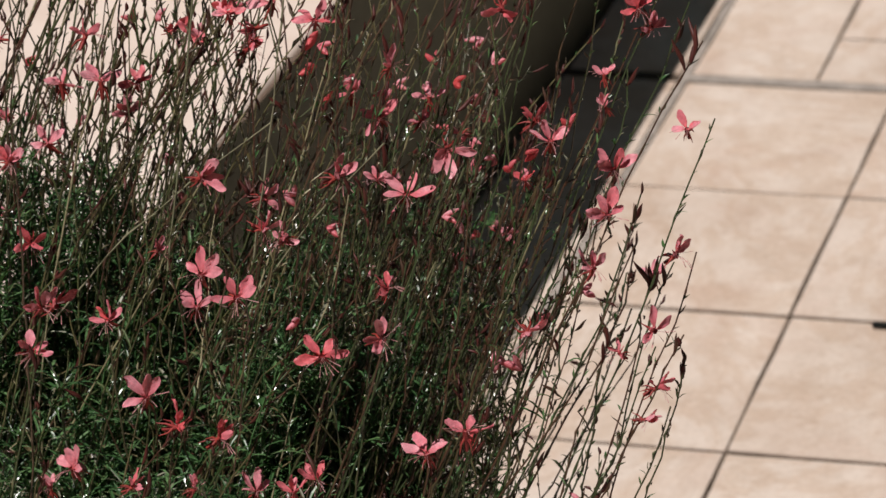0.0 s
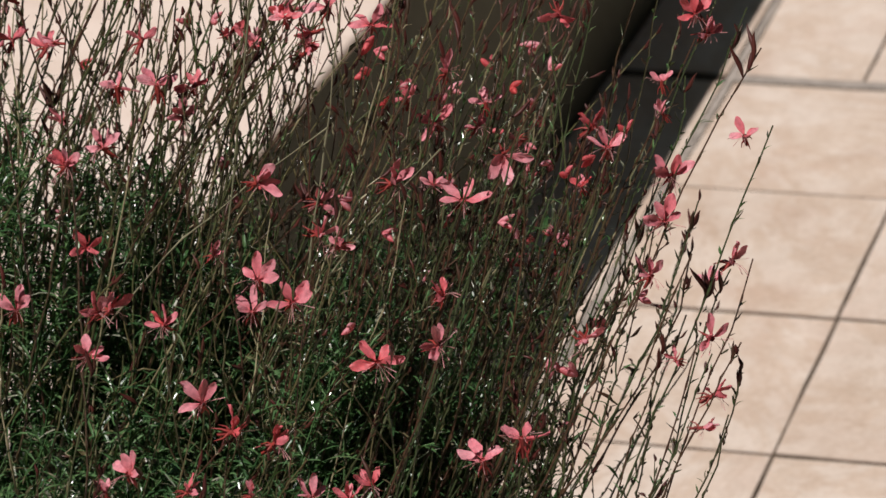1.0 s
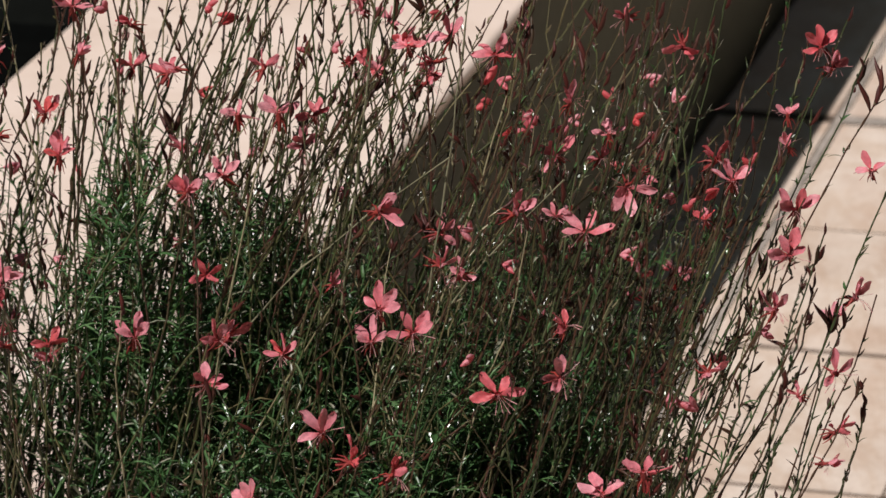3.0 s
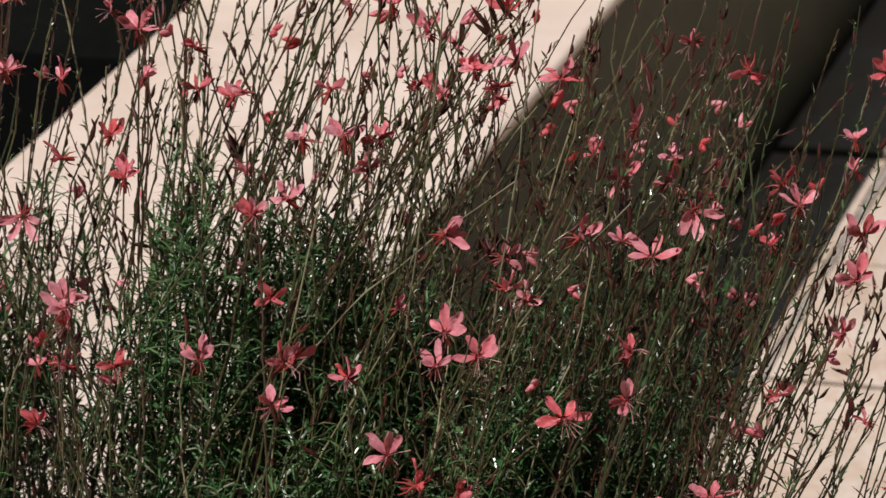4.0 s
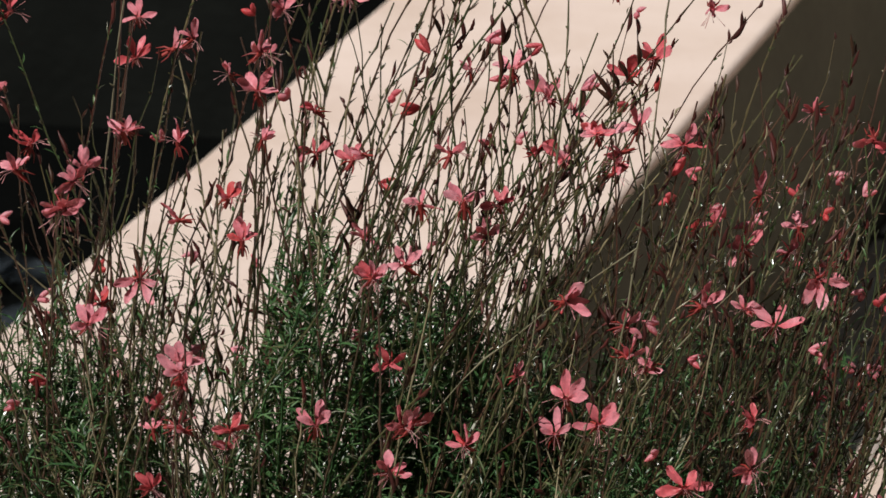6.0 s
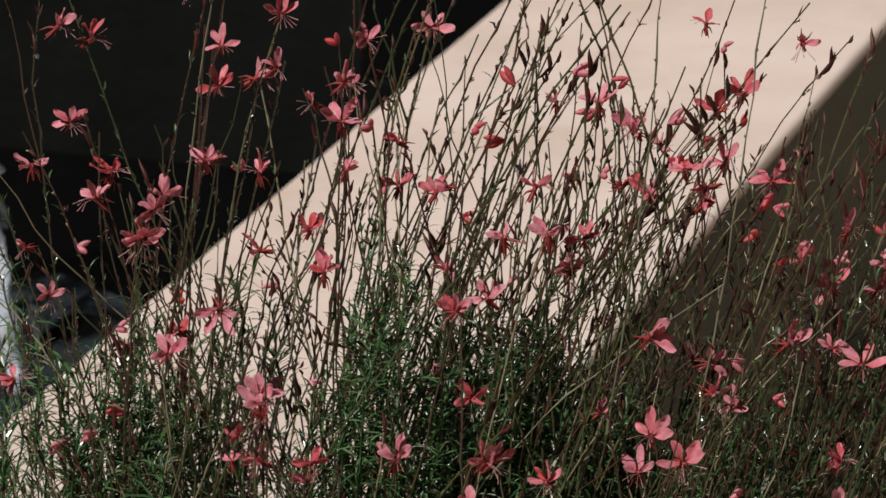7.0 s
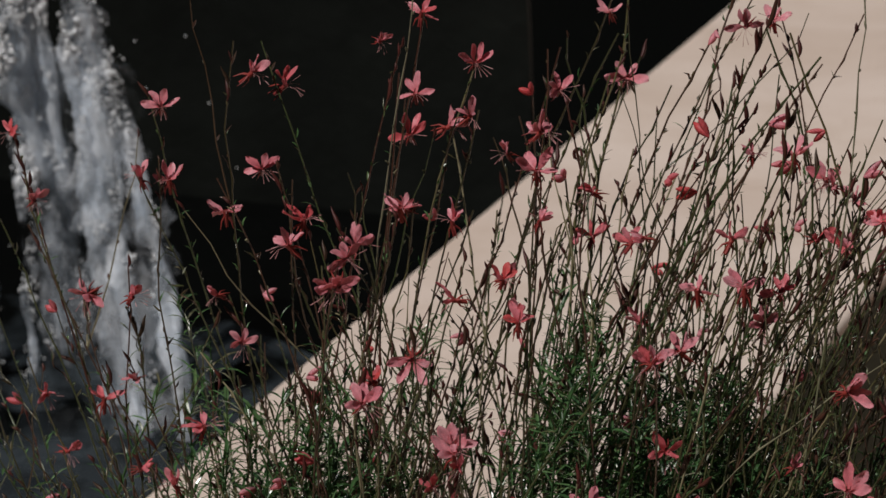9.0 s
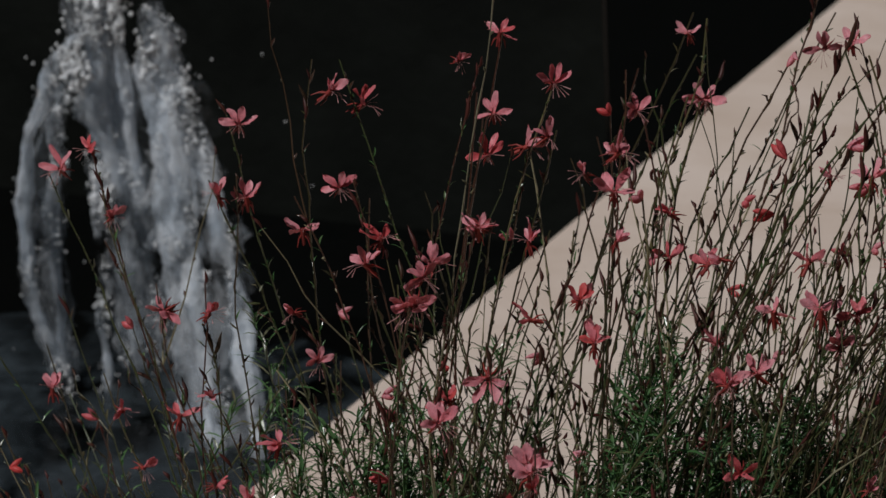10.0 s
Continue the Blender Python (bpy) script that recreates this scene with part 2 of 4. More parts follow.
def tube(verts, faces, path, radius, sides=4):
    """Adds a tapering tube along a path to the lists."""
    start = len(verts)
    n = len(path)
    for i, p in enumerate(path):
        d = (path[min(i + 1, n - 1)] - path[max(i - 1, 0)]).normalized()
        u = d.orthogonal().normalized()
        w = d.cross(u)
        r = radius(i / (n - 1))
        for k in range(sides):
            a = 2 * math.pi * k / sides
            verts.append(p + (u * math.cos(a) + w * math.sin(a)) * r)
    for i in range(n - 1):
        for k in range(sides):
            a, b = start + i * sides + k, start + i * sides + (k + 1) % sides
            faces.append((a, b, b + sides, a + sides))


# ---- ground, pool wall, pool ----
X_OUT, X_IN, Z_TOP = -1.153, -1.572, 0.381
Z_WATER = 0.27


def ground_sheet():
    """One sheet to the horizon, with the pool's hole cut out of it."""
    bm = bmesh.new()
    xs, ys = (-300, -4.2, X_IN, 300), (-300, -0.5, 6.2, 300)
    g = [[bm.verts.new((x, y, -0.0013)) for y in ys] for x in xs]
    for i in range(3):
        for j in range(3):
            if (i, j) != (1, 1):
                bm.faces.new((g[i][j], g[i + 1][j], g[i + 1][j + 1], g[i][j + 1]))
    ob = part("ground", bm, GROUT, None)
    return tagged(ob, "sandy bed of grout under the stone paving", "ground", kind="structure")


ground_sheet()
# the sides take a darker colour than the top, with their shade painted in
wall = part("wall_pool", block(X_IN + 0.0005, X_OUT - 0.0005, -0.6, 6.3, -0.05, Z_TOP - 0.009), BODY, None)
part("coping", block(X_IN, X_OUT, -0.6, 6.3, Z_TOP - 0.009, Z_TOP, 0.0072, 6, True), WALL, wall, "smooth cream limestone coping")
tagged(wall, "low broad wall, cream limestone on top, its sides coloured dark for shade", "wall", kind="structure")

basin = bmesh.new()
for x0, x1, y0, y1, z0, z1 in ((-4.2, X_IN - 0.002, -0.5, 6.2, -0.5, -0.4),
                               (-4.3, -4.2, -0.5, 6.2, -0.5, 0.4),
                               (-4.2, X_IN - 0.004, 6.2, 6.3, -0.5, 1.9),
                               (-4.2, X_IN - 0.004, -0.6, -0.5, -0.5, 0.36)):
    b2 = block(x0, x1, y0, y1, z0, z1)
    me = bpy.data.meshes.new("tmp")
    b2.to_mesh(me)
    basin.from_mesh(me)
    b2.free()
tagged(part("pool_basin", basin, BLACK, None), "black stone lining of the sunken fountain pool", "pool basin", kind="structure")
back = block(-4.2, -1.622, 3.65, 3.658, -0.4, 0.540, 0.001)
low = block(-1.6225, X_IN - 0.003, 3.651, 3.657, -0.4, Z_TOP - 0.006)
step = bpy.data.meshes.new("tmp")
low.to_mesh(step)
low.free()
back.from_mesh(step)
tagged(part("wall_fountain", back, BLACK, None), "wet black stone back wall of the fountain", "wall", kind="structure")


# unseen tall dark walls, added round the yard to block skylight and bounce
for name, box in (("wall_shade_east", (1.62, 1.92, -2.4, 6.5, -0.02, 7.5)), ("wall_shade_south", (-4.6, 1.92, -2.7, -2.4, -0.02, 5.0)),
                  ("wall_shade_north", (-4.6, 1.92, 6.5, 6.8, -0.02, 8.0)), ("wall_shade_west", (-4.6, -4.3, -2.4, 6.5, -0.52, 5.0))):
    tagged(part(name, block(*box), YARD, None), "unseen charcoal wall added to hold back skylight", "wall", kind="structure")


def water_sheet():
    bm = bmesh.new()
    nx, ny = 60, 150
    g = [[None] * (ny + 1) for _ in range(nx + 1)]
    for i in range(nx + 1):
        for j in range(ny + 1):
            x, y = -4.19 + (X_IN - 0.003 + 4.19) * i / nx, -0.49 + 6.68 * j / ny
            d = math.hypot(x + 1.9, y - 3.12)
            z = Z_WATER + 0.003 * noise.noise((x * 9, y * 9, 0)) + 0.012 * math.exp(-d * 5) * noise.noise((x * 30, y * 30, 3))
            g[i][j] = bm.verts.new((x, y, z))
    for i in range(nx):
        for j in range(ny):
            bm.faces.new((g[i][j], g[i + 1][j], g[i + 1][j + 1], g[i][j + 1])).smooth = True
    return bm


tagged(part("water", water_sheet(), WATER, None), "still black water in the fountain pool", "water", kind="structure")

tagged(part("planting_bed", block(X_OUT + 0.002, -0.168, 1.494, 2.682, -0.03, 0.010, 0.008), SOIL, None),
       "narrow bed of dark garden soil along the wall", "soil bed", kind="structure")


# ---- falling water ----
def waterfall():
    rnd = random.Random(7)
    thing = tagged(new("waterfall"), "white broken streams of water falling into the pool", "waterfall")
    thing.location = (-1.9, 3.16, Z_WATER)
    across, deep = Vector((0.88, 0.47, 0)), Vector((-0.47, 0.88, 0))
    # each stream: crest, swing and landing across, half-widths, crest height, depth
    streams = [(-0.036, -0.140, -0.075, 0.007, 0.012, 0.350, 0.000), (-0.046, -0.088, -0.070, 0.006, 0.008, 0.315, 0.022),
               (-0.026, -0.034, -0.034, 0.007, 0.009, 0.225, -0.008), (-0.032, -0.022, 0.000, 0.012, 0.015, 0.402, 0.012),
               (-0.020, -0.008, 0.020, 0.010, 0.016, 0.392, 0.020), (-0.004, 0.004, 0.018, 0.006, 0.010, 0.400, 0.004),
               (0.022, 0.030, 0.044, 0.010, 0.020, 0.350, 0.010), (0.032, 0.050, 0.064, 0.011, 0.022, 0.362, 0.018), (0.046, 0.080, 0.104, 0.008, 0.022, 0.318, 0.006)]
    bodies = [(0.034, 0.056, 0.080, 0.016, 0.038, 0.31, 0.034), (-0.024, -0.014, 0.010, 0.012, 0.026, 0.36, 0.034), (-0.040, -0.125, -0.072, 0.006, 0.013, 0.300, 0.012)]
    for k, (a, m, b, w0, w1, top, back) in enumerate(streams + bodies):
        kinds = (("stream", FOAM, 0.8, ""), ("veil", VEIL, 1.35, "thin veil of falling spray"))
        for name, mat, wide, label in kinds[:1 + k % 2] if k < len(streams) else kinds[1:]:
            verts, faces = [], []
            seed = k * 7.3 + wide
            for i in range(97):
                s = i / 96
                x = a * (1 - s) ** 2 + 2 * m * s * (1 - s) + b * s * s + 0.007 * noise.noise((k * 5, s * 6, 0))
                z = top * (1 - s ** 1.25) + 0.012 * (wide - 0.8)
                w = (w0 + (w1 - w0) * s) * (wide * (1.05 - 0.25 * s) if wide > 1 else wide * (1.25 - 0.80 * s)) * (0.35 + 0.65 * min(1, s * 9)) * (1 + 0.45 * noise.noise((seed, s * 9, 3)))
                for q in range(20):
                    t = 2 * math.pi * q / 20
                    r = w * (1 + 0.55 * noise.noise((math.cos(t) * 1.3 + seed, math.sin(t) * 1.3, s * 13)) + 0.5 * noise.noise((math.cos(t) * 3 + seed, math.sin(t) * 3, s * 38)))
                    verts.append(across * (x + math.cos(t) * r) + deep * (back - 0.20 * s * s * max(0.0, min(1.0, a / 0.03)) + math.sin(t) * r * 0.6) + Vector((0, 0, z + 0.5 * r * noise.noise((t, seed, s * 8)))))
            for i in range(96):
                for q in range(20):
                    c, d = i * 20 + q, i * 20 + (q + 1) % 20
                    faces.append((c, d, d + 20, c + 20))
            faces.append(tuple(range(20)))
            part(name, mesh_of(name, verts, faces, mat, True), mat, thing, label)
    # frozen spray all along the streams
    verts, faces = [], []
    beads = []
    for a, m, b, w0, w1, top, back in streams:
        for _ in range(20):
            # a clot of froth: its place down the stream and its spread
            s = rnd.random() ** 1.5
            w = w0 + (w1 - w0) * s
            x = a * (1 - s) ** 2 + 2 * m * s * (1 - s) + b * s * s + rnd.gauss(0, w * 0.42)
            c = across * x + deep * (back - 0.006 - 0.20 * s * s * max(0.0, min(1.0, a / 0.03)) + rnd.gauss(0, w * 0.5)) + Vector((0, 0, top * (1 - s ** 1.25)))
            spread, big = rnd.uniform(0.0015, 0.0055), rnd.uniform(0.0004, 0.0012)
            beads += [(c + Vector((rnd.gauss(0, spread), rnd.gauss(0, spread), rnd.gauss(0, spread * 2.0))), big * rnd.uniform(0.5, 1.3)) for _ in range(rnd.randint(8, 24))]
        beads += [(across * (a + rnd.gauss(0, 0.012)) + deep * back + Vector((0, 0, top + rnd.uniform(-0.02, 0.03))), rnd.uniform(0.0006, 0.0015)) for _ in range(10)]
        # lumps of white water where the stream breaks over the crest
        for _ in range(3):
            c = across * (a + rnd.gauss(0, w0 * 0.6)) + deep * (back - 0.008) + Vector((0, 0, top - rnd.uniform(0.0, 0.05)))
            beads += [(c + Vector((rnd.gauss(0, 0.004), rnd.gauss(0, 0.003), rnd.gauss(0, 0.008))), rnd.uniform(0.0010, 0.0026)) for _ in range(14)]
    for c, r in beads:
        c.z = max(c.z, 0.003)
        long = r * rnd.uniform(1, 2.4)
        o = len(verts)
        verts += [c + Vector((0, 0, long))] + [c + Vector((math.cos(q * 1.2566) * r, math.sin(q * 1.2566) * r, h * 0.45 * long)) for h in (1, -1) for q in range(5)] + [c - Vector((0, 0, long))]
        for q in range(5):
            p = (q + 1) % 5
            faces += [(o, o + 1 + q, o + 1 + p), (o + 1 + q, o + 6 + q, o + 6 + p, o + 1 + p), (o + 11, o + 6 + p, o + 6 + q)]
    spray = part("spray", mesh_of("spray", verts, faces, DROP, True), DROP, thing, "fine white spray")
    tagged(spray, kind="stuff")
    # churned water, splash mound and drops
    churn = bmesh.new()
    rings, spokes = 14, 40
    last = None
    for i in range(rings + 1):
        ring = []
        for q in range(spokes):
            t, d = 2 * math.pi * q / spokes, 0.02 + 0.33 * i / rings
            d *= 1 + 0.18 * noise.noise((math.cos(t) * 2, math.sin(t) * 2, 5))
            z = 0.006 + 0.010 * (1 - i / rings) * (1 + noise.noise((math.cos(t) * d * 40, math.sin(t) * d * 40, 1)))
            ring.append(churn.verts.new((math.cos(t) * d - 0.02, math.sin(t) * d * 0.8 - 0.12, z)))
        if last:
            for q in range(spokes):
                churn.faces.new((last[q], ring[q], ring[(q + 1) % spokes], last[(q + 1) % spokes])).smooth = True
        last = ring
    part("churn", churn, CHURN, thing, "blue-grey churned water round the splash")
    mound = bmesh.new()
    last = None
    for i in range(13):
        ring = []
        for q in range(44):
            t, d = 2 * math.pi * q / 44, 0.004 + 0.15 * i / 12
            h = 0.026 * (1 - i / 12) ** 1.5
            z = 0.002 + h * (0.6 + 0.9 * noise.noise((math.cos(t) * d * 60, math.sin(t) * d * 60, 2))) + 0.012 * noise.noise((math.cos(t) * d * 170, math.sin(t) * d * 170, 8)) * (1 - i / 12)
            ring.append(mound.verts.new(across * math.cos(t) * d + deep * (math.sin(t) * d * 0.6 - 0.01) + Vector((0, 0, z))))
        if last:
            for q in range(44):
                mound.faces.new((last[q], ring[q], ring[(q + 1) % 44], last[(q + 1) % 44])).smooth = True
        last = ring
    part("splash", mound, CHURN, thing, "low splash where the water lands")
    ball = bmesh.new()
    bmesh.ops.create_icosphere(ball, subdivisions=2, radius=1)
    for f in ball.faces:
        f.smooth = True
    bead = bpy.data.meshes.new("drop")
    ball.to_mesh(bead)
    ball.free()
    bead.materials.append(DROP)
    for _ in range(50):
        c = across * rnd.gauss(0.03, 0.09) + deep * rnd.gauss(0, 0.04) + Vector((0, 0, rnd.uniform(0.02, 0.36)))
        r = rnd.choice((rnd.uniform(0.0005, 0.0012), rnd.uniform(0.0005, 0.0016)))
        d = part("drop", bead, DROP, thing)
        d.matrix_basis = Matrix.Translation(c) @ Matrix.Diagonal((r, r, r * rnd.uniform(1, 1.7), 1))
    return thing


waterfall()

# ---- plants ----


def petal_mesh(name, length, width, curl, rnd):
    """A clawed petal with a cupped blade and thickness, growing along +y from the origin, its face towards +z."""
    rows = [(0.0, 0.12), (0.16, 0.26), (0.34, 0.72), (0.54, 1.0), (0.74, 0.98), (0.91, 0.66), (1.0, 0.20)]
    verts, faces = [], []
    lean = rnd.uniform(-0.12, 0.12)
    for top in (1, 0):
        for s, w in rows:
            for u in (-1, -0.45, 0.0, 0.45, 1):
                x = u * w * width / 2 + lean * s * length * s
                z = curl * length * s * s + 0.10 * width * (u * u) * w - 0.03 * width * (u == 0) - (0.0 if top else 0.0003)
                z += 0.11 * width * math.sin(7 * s + 3 * u + lean * 40) + 0.06 * width * math.sin(13 * s - 5 * u + lean * 90)
                x += 0.06 * width * math.sin(11 * s + lean * 60) * abs(u)
                verts.append((x, s * length, z))
    n = len(rows)
    off = n * 5
    for i in range(n - 1):
        for k in range(4):
            a = i * 5 + k
            faces.append((a, a + 1, a + 6, a + 5))
            faces.append((off + a, off + a + 5, off + a + 6, off + a + 1))
    return mesh_of(name, verts, faces, PETAL, True)


def flower_core(rnd):
    """Calyx tube, four reflexed sepals and eight drooping stamens."""
    verts, faces = [], []
    tube(verts, faces, [Vector((0, -0.0015, -0.011)), Vector((0, -0.001, -0.005)), Vector((0, 0, 0.0015))], lambda s: 0.0012 + 0.0008 * s, 5)
    for k in range(4):
        a = radians(45 + 90 * k + rnd.uniform(-15, 15))
        d = Vector((math.cos(a), math.sin(a), 0))
        tube(verts, faces, [Vector((0, 0, -0.002)), d * 0.004 + Vector((0, 0, -0.006)), d * 0.0055 + Vector((0, 0, -0.012))], lambda s: 0.0011 * (1 - 0.8 * s), 4)
    split = len(faces)
    for k in range(6):
        a = radians(-90 + rnd.uniform(-70, 70))
        d = Vector((math.cos(a), math.sin(a), 0))
        l = rnd.uniform(0.007, 0.014)
        path = [Vector((0, 0, 0)), d * l * 0.45 + Vector((0, 0, 0.005)), d * l + Vector((0, 0, 0.006 + rnd.uniform(-0.002, 0.003)))]
        tube(verts, faces, path, lambda s: 0.00010 if s < 0.9 else 0.0003, 3)
    me = mesh_of("flower", verts, faces, CALYX, True)
    me.materials.append(STAMEN)
    for p in me.polygons[split:]:
        p.material_index = 1
    return me


def bloom_mesh(length, wide):
    """A flower still folded or already wilting: two petals wrapped round each other."""
    verts, faces = [], []
    prof = [0.3, 0.7, 1.0, 1.05, 0.8, 0.25]
    for k, bend in ((-1, 0.0025), (1, 0.004)):
        path = [Vector((k * bend * (i / 5) ** 2, 0.0007 * i * k, length * i / 5)) for i in range(6)]
        tube(verts, faces, path, lambda s: wide * prof[round(s * 5)] * (1 if k < 0 else 0.8), 6)
    return mesh_of("closed_bloom", verts, faces, PETAL, True)


def bud_mesh(length, wide):
    verts, faces = [], []
    prof = [0.25, 0.75, 1.0, 0.9, 0.55, 0.12]
    path = [Vector((0.0008 * math.sin(i), 0, length * i / 5)) for i in range(6)]
    tube(verts, faces, path, lambda s: wide * prof[round(s * 5)], 5)
    return mesh_of("bud", verts, faces, BUD, True)


RND = random.Random(11)
PETALS = [petal_mesh("petal", RND.uniform(0.0135, 0.0170), RND.uniform(0.0047, 0.0070), RND.uniform(-0.30, 0.45), RND) for _ in range(18)]
CORES = [flower_core(RND) for _ in range(6)]
BLOOMS = [bloom_mesh(l, w) for l, w in ((0.010, 0.0020), (0.013, 0.0026), (0.008, 0.0022))]
BUDS = [bud_mesh(l, w) for l, w in ((0.009, 0.0012), (0.013, 0.0014), (0.018, 0.0016), (0.007, 0.0014))]


def frame_from(forward, upward, at):
    """A pose at a place whose z looks along forward and whose y leans upward."""
    z = forward.normalized()
    x = upward.cross(z).normalized()
    y = z.cross(x)
    return Matrix((( x.x, y.x, z.x, at.x), (x.y, y.y, z.y, at.y), (x.z, y.z, z.z, at.z), (0, 0, 0, 1)))


def add_flower(plant, at, rnd, stance=None):
    """stance: how far the face is turned aside and upward from the yard, its roll, how far it is shut, and its size."""
    if stance:
        turn, rise, roll, shut, size = stance
        size *= 0.90
    else:
        turn, rise, roll = rnd.uniform(-85, 85), rnd.uniform(-35, 65), rnd.gauss(0, 28)
        shut, size = rnd.choice((0.1, 0.2, 0.4, 0.7, 0.9)), rnd.uniform(0.58, 0.84)
    a, e = radians(-69 + turn), radians(21 + rise)
    facing = Vector((math.cos(a) * math.cos(e), math.sin(a) * math.cos(e), math.sin(e)))
    upward = Vector((0, 0, 1)) if abs(facing.z) < 0.96 else Vector((-0.3, 0.9, 0.2))
    core = part("flower", rnd.choice(CORES), CALYX, plant)
    core.matrix_basis = frame_from(facing, upward, at) @ Matrix.Rotation(radians(roll), 4, "Z") @ Matrix.Scale(size, 4)
    tone = rnd.uniform(0.12, 0.80)
    for swing in (-80, -28, 28, 80):
        p = part("petal", rnd.choice(PETALS), PETAL, core)
        v = max(0.0, min(0.92, tone + rnd.gauss(0, 0.08)))
        p.color = (v, v, v, 1)
        swing = radians(swing * (1 - 0.45 * shut) + rnd.uniform(-16, 16))
        p.matrix_basis = Matrix.Rotation(swing, 4, "Z") @ Matrix.Rotation(radians(rnd.uniform(-20, 38) + 52 * shut), 4, "X") @ Matrix.Rotation(radians(rnd.uniform(-35, 35)), 4, "Y") @ Matrix.Scale(rnd.uniform(0.8, 1.08), 4)
    return core


def bezier(a, b, c, n, wob, rnd):
    k1, k2 = rnd.uniform(0, 6), rnd.uniform(0, 6)
    pts = []
    for i in range(n + 1):
        s = i / n
        p = a * (1 - s) ** 2 + b * 2 * s * (1 - s) + c * s * s
        p += Vector((math.sin(s * 11 + k1) + rnd.uniform(-0.5, 0.5), math.sin(s * 9 + k2) + rnd.uniform(-0.5, 0.5), 0)) * wob * s
        pts.append(p)
    return pts


def leaf(verts, faces, at, way, up, length, width):
    """A narrow, folded and arching leaf."""
    side = way.cross(up).normalized()
    up = side.cross(way)
    s = len(verts)
    for t, w, h in ((0, 0.25, 0), (0.35, 1, 0.05), (0.7, 0.8, 0.03), (1, 0.05, -0.10)):
        c = at + way * (t * length) + up * (h * length)
        verts.extend([c - side * (w * width / 2) + up * (0.22 * w * width), c, c + side * (w * width / 2) + up * (0.22 * w * width)])
    for i in range(3):
        for k in (0, 1):
            a = s + i * 3 + k
            faces.append((a, a + 1, a + 4, a + 3))


def add_stem(plant, base, tip, rnd, leaves, bare_from, pods=True, thick=0.0008, nods=True, lean=(15, 10), skin=STEM):
    """A wiry wand that kinks and swells at its nodes, with bracts, spent pods and twigs."""
    slant = rnd.gauss(*lean) if lean[1] < 6 or rnd.random() < 0.85 else rnd.gauss(-6, 12)
    slant = math.tan(radians(max(-22, min(lean[0] + 1.3 * lean[1], slant))))
    rise = tip.z * rnd.uniform(0.42, 0.58)
    mid = Vector((tip.x - rise * slant, base.y + (tip.y - base.y) * rnd.uniform(0.2, 0.6), tip.z - rise))
    mid.x = max(mid.x, X_OUT - 0.05 - plant.location.x)
    path = bezier(base, mid, tip, 18, rnd.uniform(0.003, 0.010), rnd)
    for p in path:
        if p.z < Z_TOP + 0.01:
            p.x = max(p.x, X_OUT + 0.006 - plant.location.x)
    if nods and rnd.random() < 0.35:
        nod = Vector((rnd.uniform(-1, 1), rnd.uniform(-0.6, 0.6), -0.4)) * rnd.uniform(0.008, 0.02)
        for k in range(4):
            path[-1 - k] = path[-1 - k] + nod * ((4 - k) / 4) ** 2
    verts, faces = [], []
    fine = []
    for k in range(18):
        kink = Vector((rnd.gauss(0, 0.0011), rnd.gauss(0, 0.0011), 0))
        fine += [path[k], path[k].lerp(path[k + 1], 0.30) + kink * 0.5, path[k].lerp(path[k + 1], 0.42) + kink, path[k].lerp(path[k + 1], 0.54) + kink * 0.6]
    fine.append(path[-1])
    swell = (1.0, 0.92, 1.55, 0.95)
    tube(verts, faces, fine, lambda s: thick * (1.30 - 0.72 * s) * swell[round(s * 72) % 4], 5)
    # bracts and spent pods hugging the stem
    for _ in range(rnd.randint(30, 50)):
        s = rnd.uniform(0.35, 0.99)
        i = min(int(s * 18), 17)
        p = path[i].lerp(path[i + 1], s * 18 - i)
        d = ((path[i + 1] - path[i]).normalized() + Vector((rnd.uniform(-0.9, 0.9), rnd.uniform(-0.9, 0.9), 0))).normalized()
        l = rnd.choice((rnd.uniform(0.002, 0.005), rnd.uniform(0.003, 0.009), rnd.uniform(0.003, 0.009)))
        w = rnd.uniform(0.4, 1.0)
        hook = Vector((rnd.uniform(-1, 1), rnd.uniform(-1, 1), rnd.uniform(-1, 0.6))) * l * 0.35
        tube(verts, faces, [p, p + d * l * 0.5, p + d * l + hook], lambda q: w * (0.0006, 0.0010, 0.0002)[round(q * 2)], 3)
    lv, lf = leaves
    for _ in range(rnd.randint(14, 26)):
        s = rnd.uniform(0.5, 0.98)
        i = min(int(s * 18), 17)
        p = path[i].lerp(path[i + 1], s * 18 - i)
        a = rnd.uniform(0, 2 * math.pi)
        way = ((path[i + 1] - path[i]).normalized() * rnd.uniform(0.9, 2.6) + Vector((math.cos(a), math.sin(a), rnd.uniform(-0.2, 0.3)))).normalized()
        leaf(lv, lf, p, way, Vector((rnd.uniform(-0.4, 0.4), rnd.uniform(-0.4, 0.4), 1)), rnd.uniform(0.003, 0.0085), rnd.uniform(0.0010, 0.0020))
    # side branches that fork off, with a few pods of their own
    for _ in range(rnd.choice((1, 2, 2, 3, 4, 5))):
        i = rnd.randint(8, 16)
        out = ((path[i + 1] - path[i]).normalized() + Vector((rnd.uniform(-0.95, 0.95), rnd.uniform(-0.6, 0.6), 0))).normalized()
        l = rnd.choice((rnd.uniform(0.012, 0.05), rnd.uniform(0.03, 0.16))) * (1 if lean[1] > 6 else 0.5)
        side = bezier(path[i], path[i] + out * l * 0.5, path[i] + out * l * 0.8 + Vector((0, 0, l * 0.22)), 6, 0.003, rnd)
        tube(verts, faces, side, lambda s: thick * 0.75 * (1 - 0.5 * s), 4)
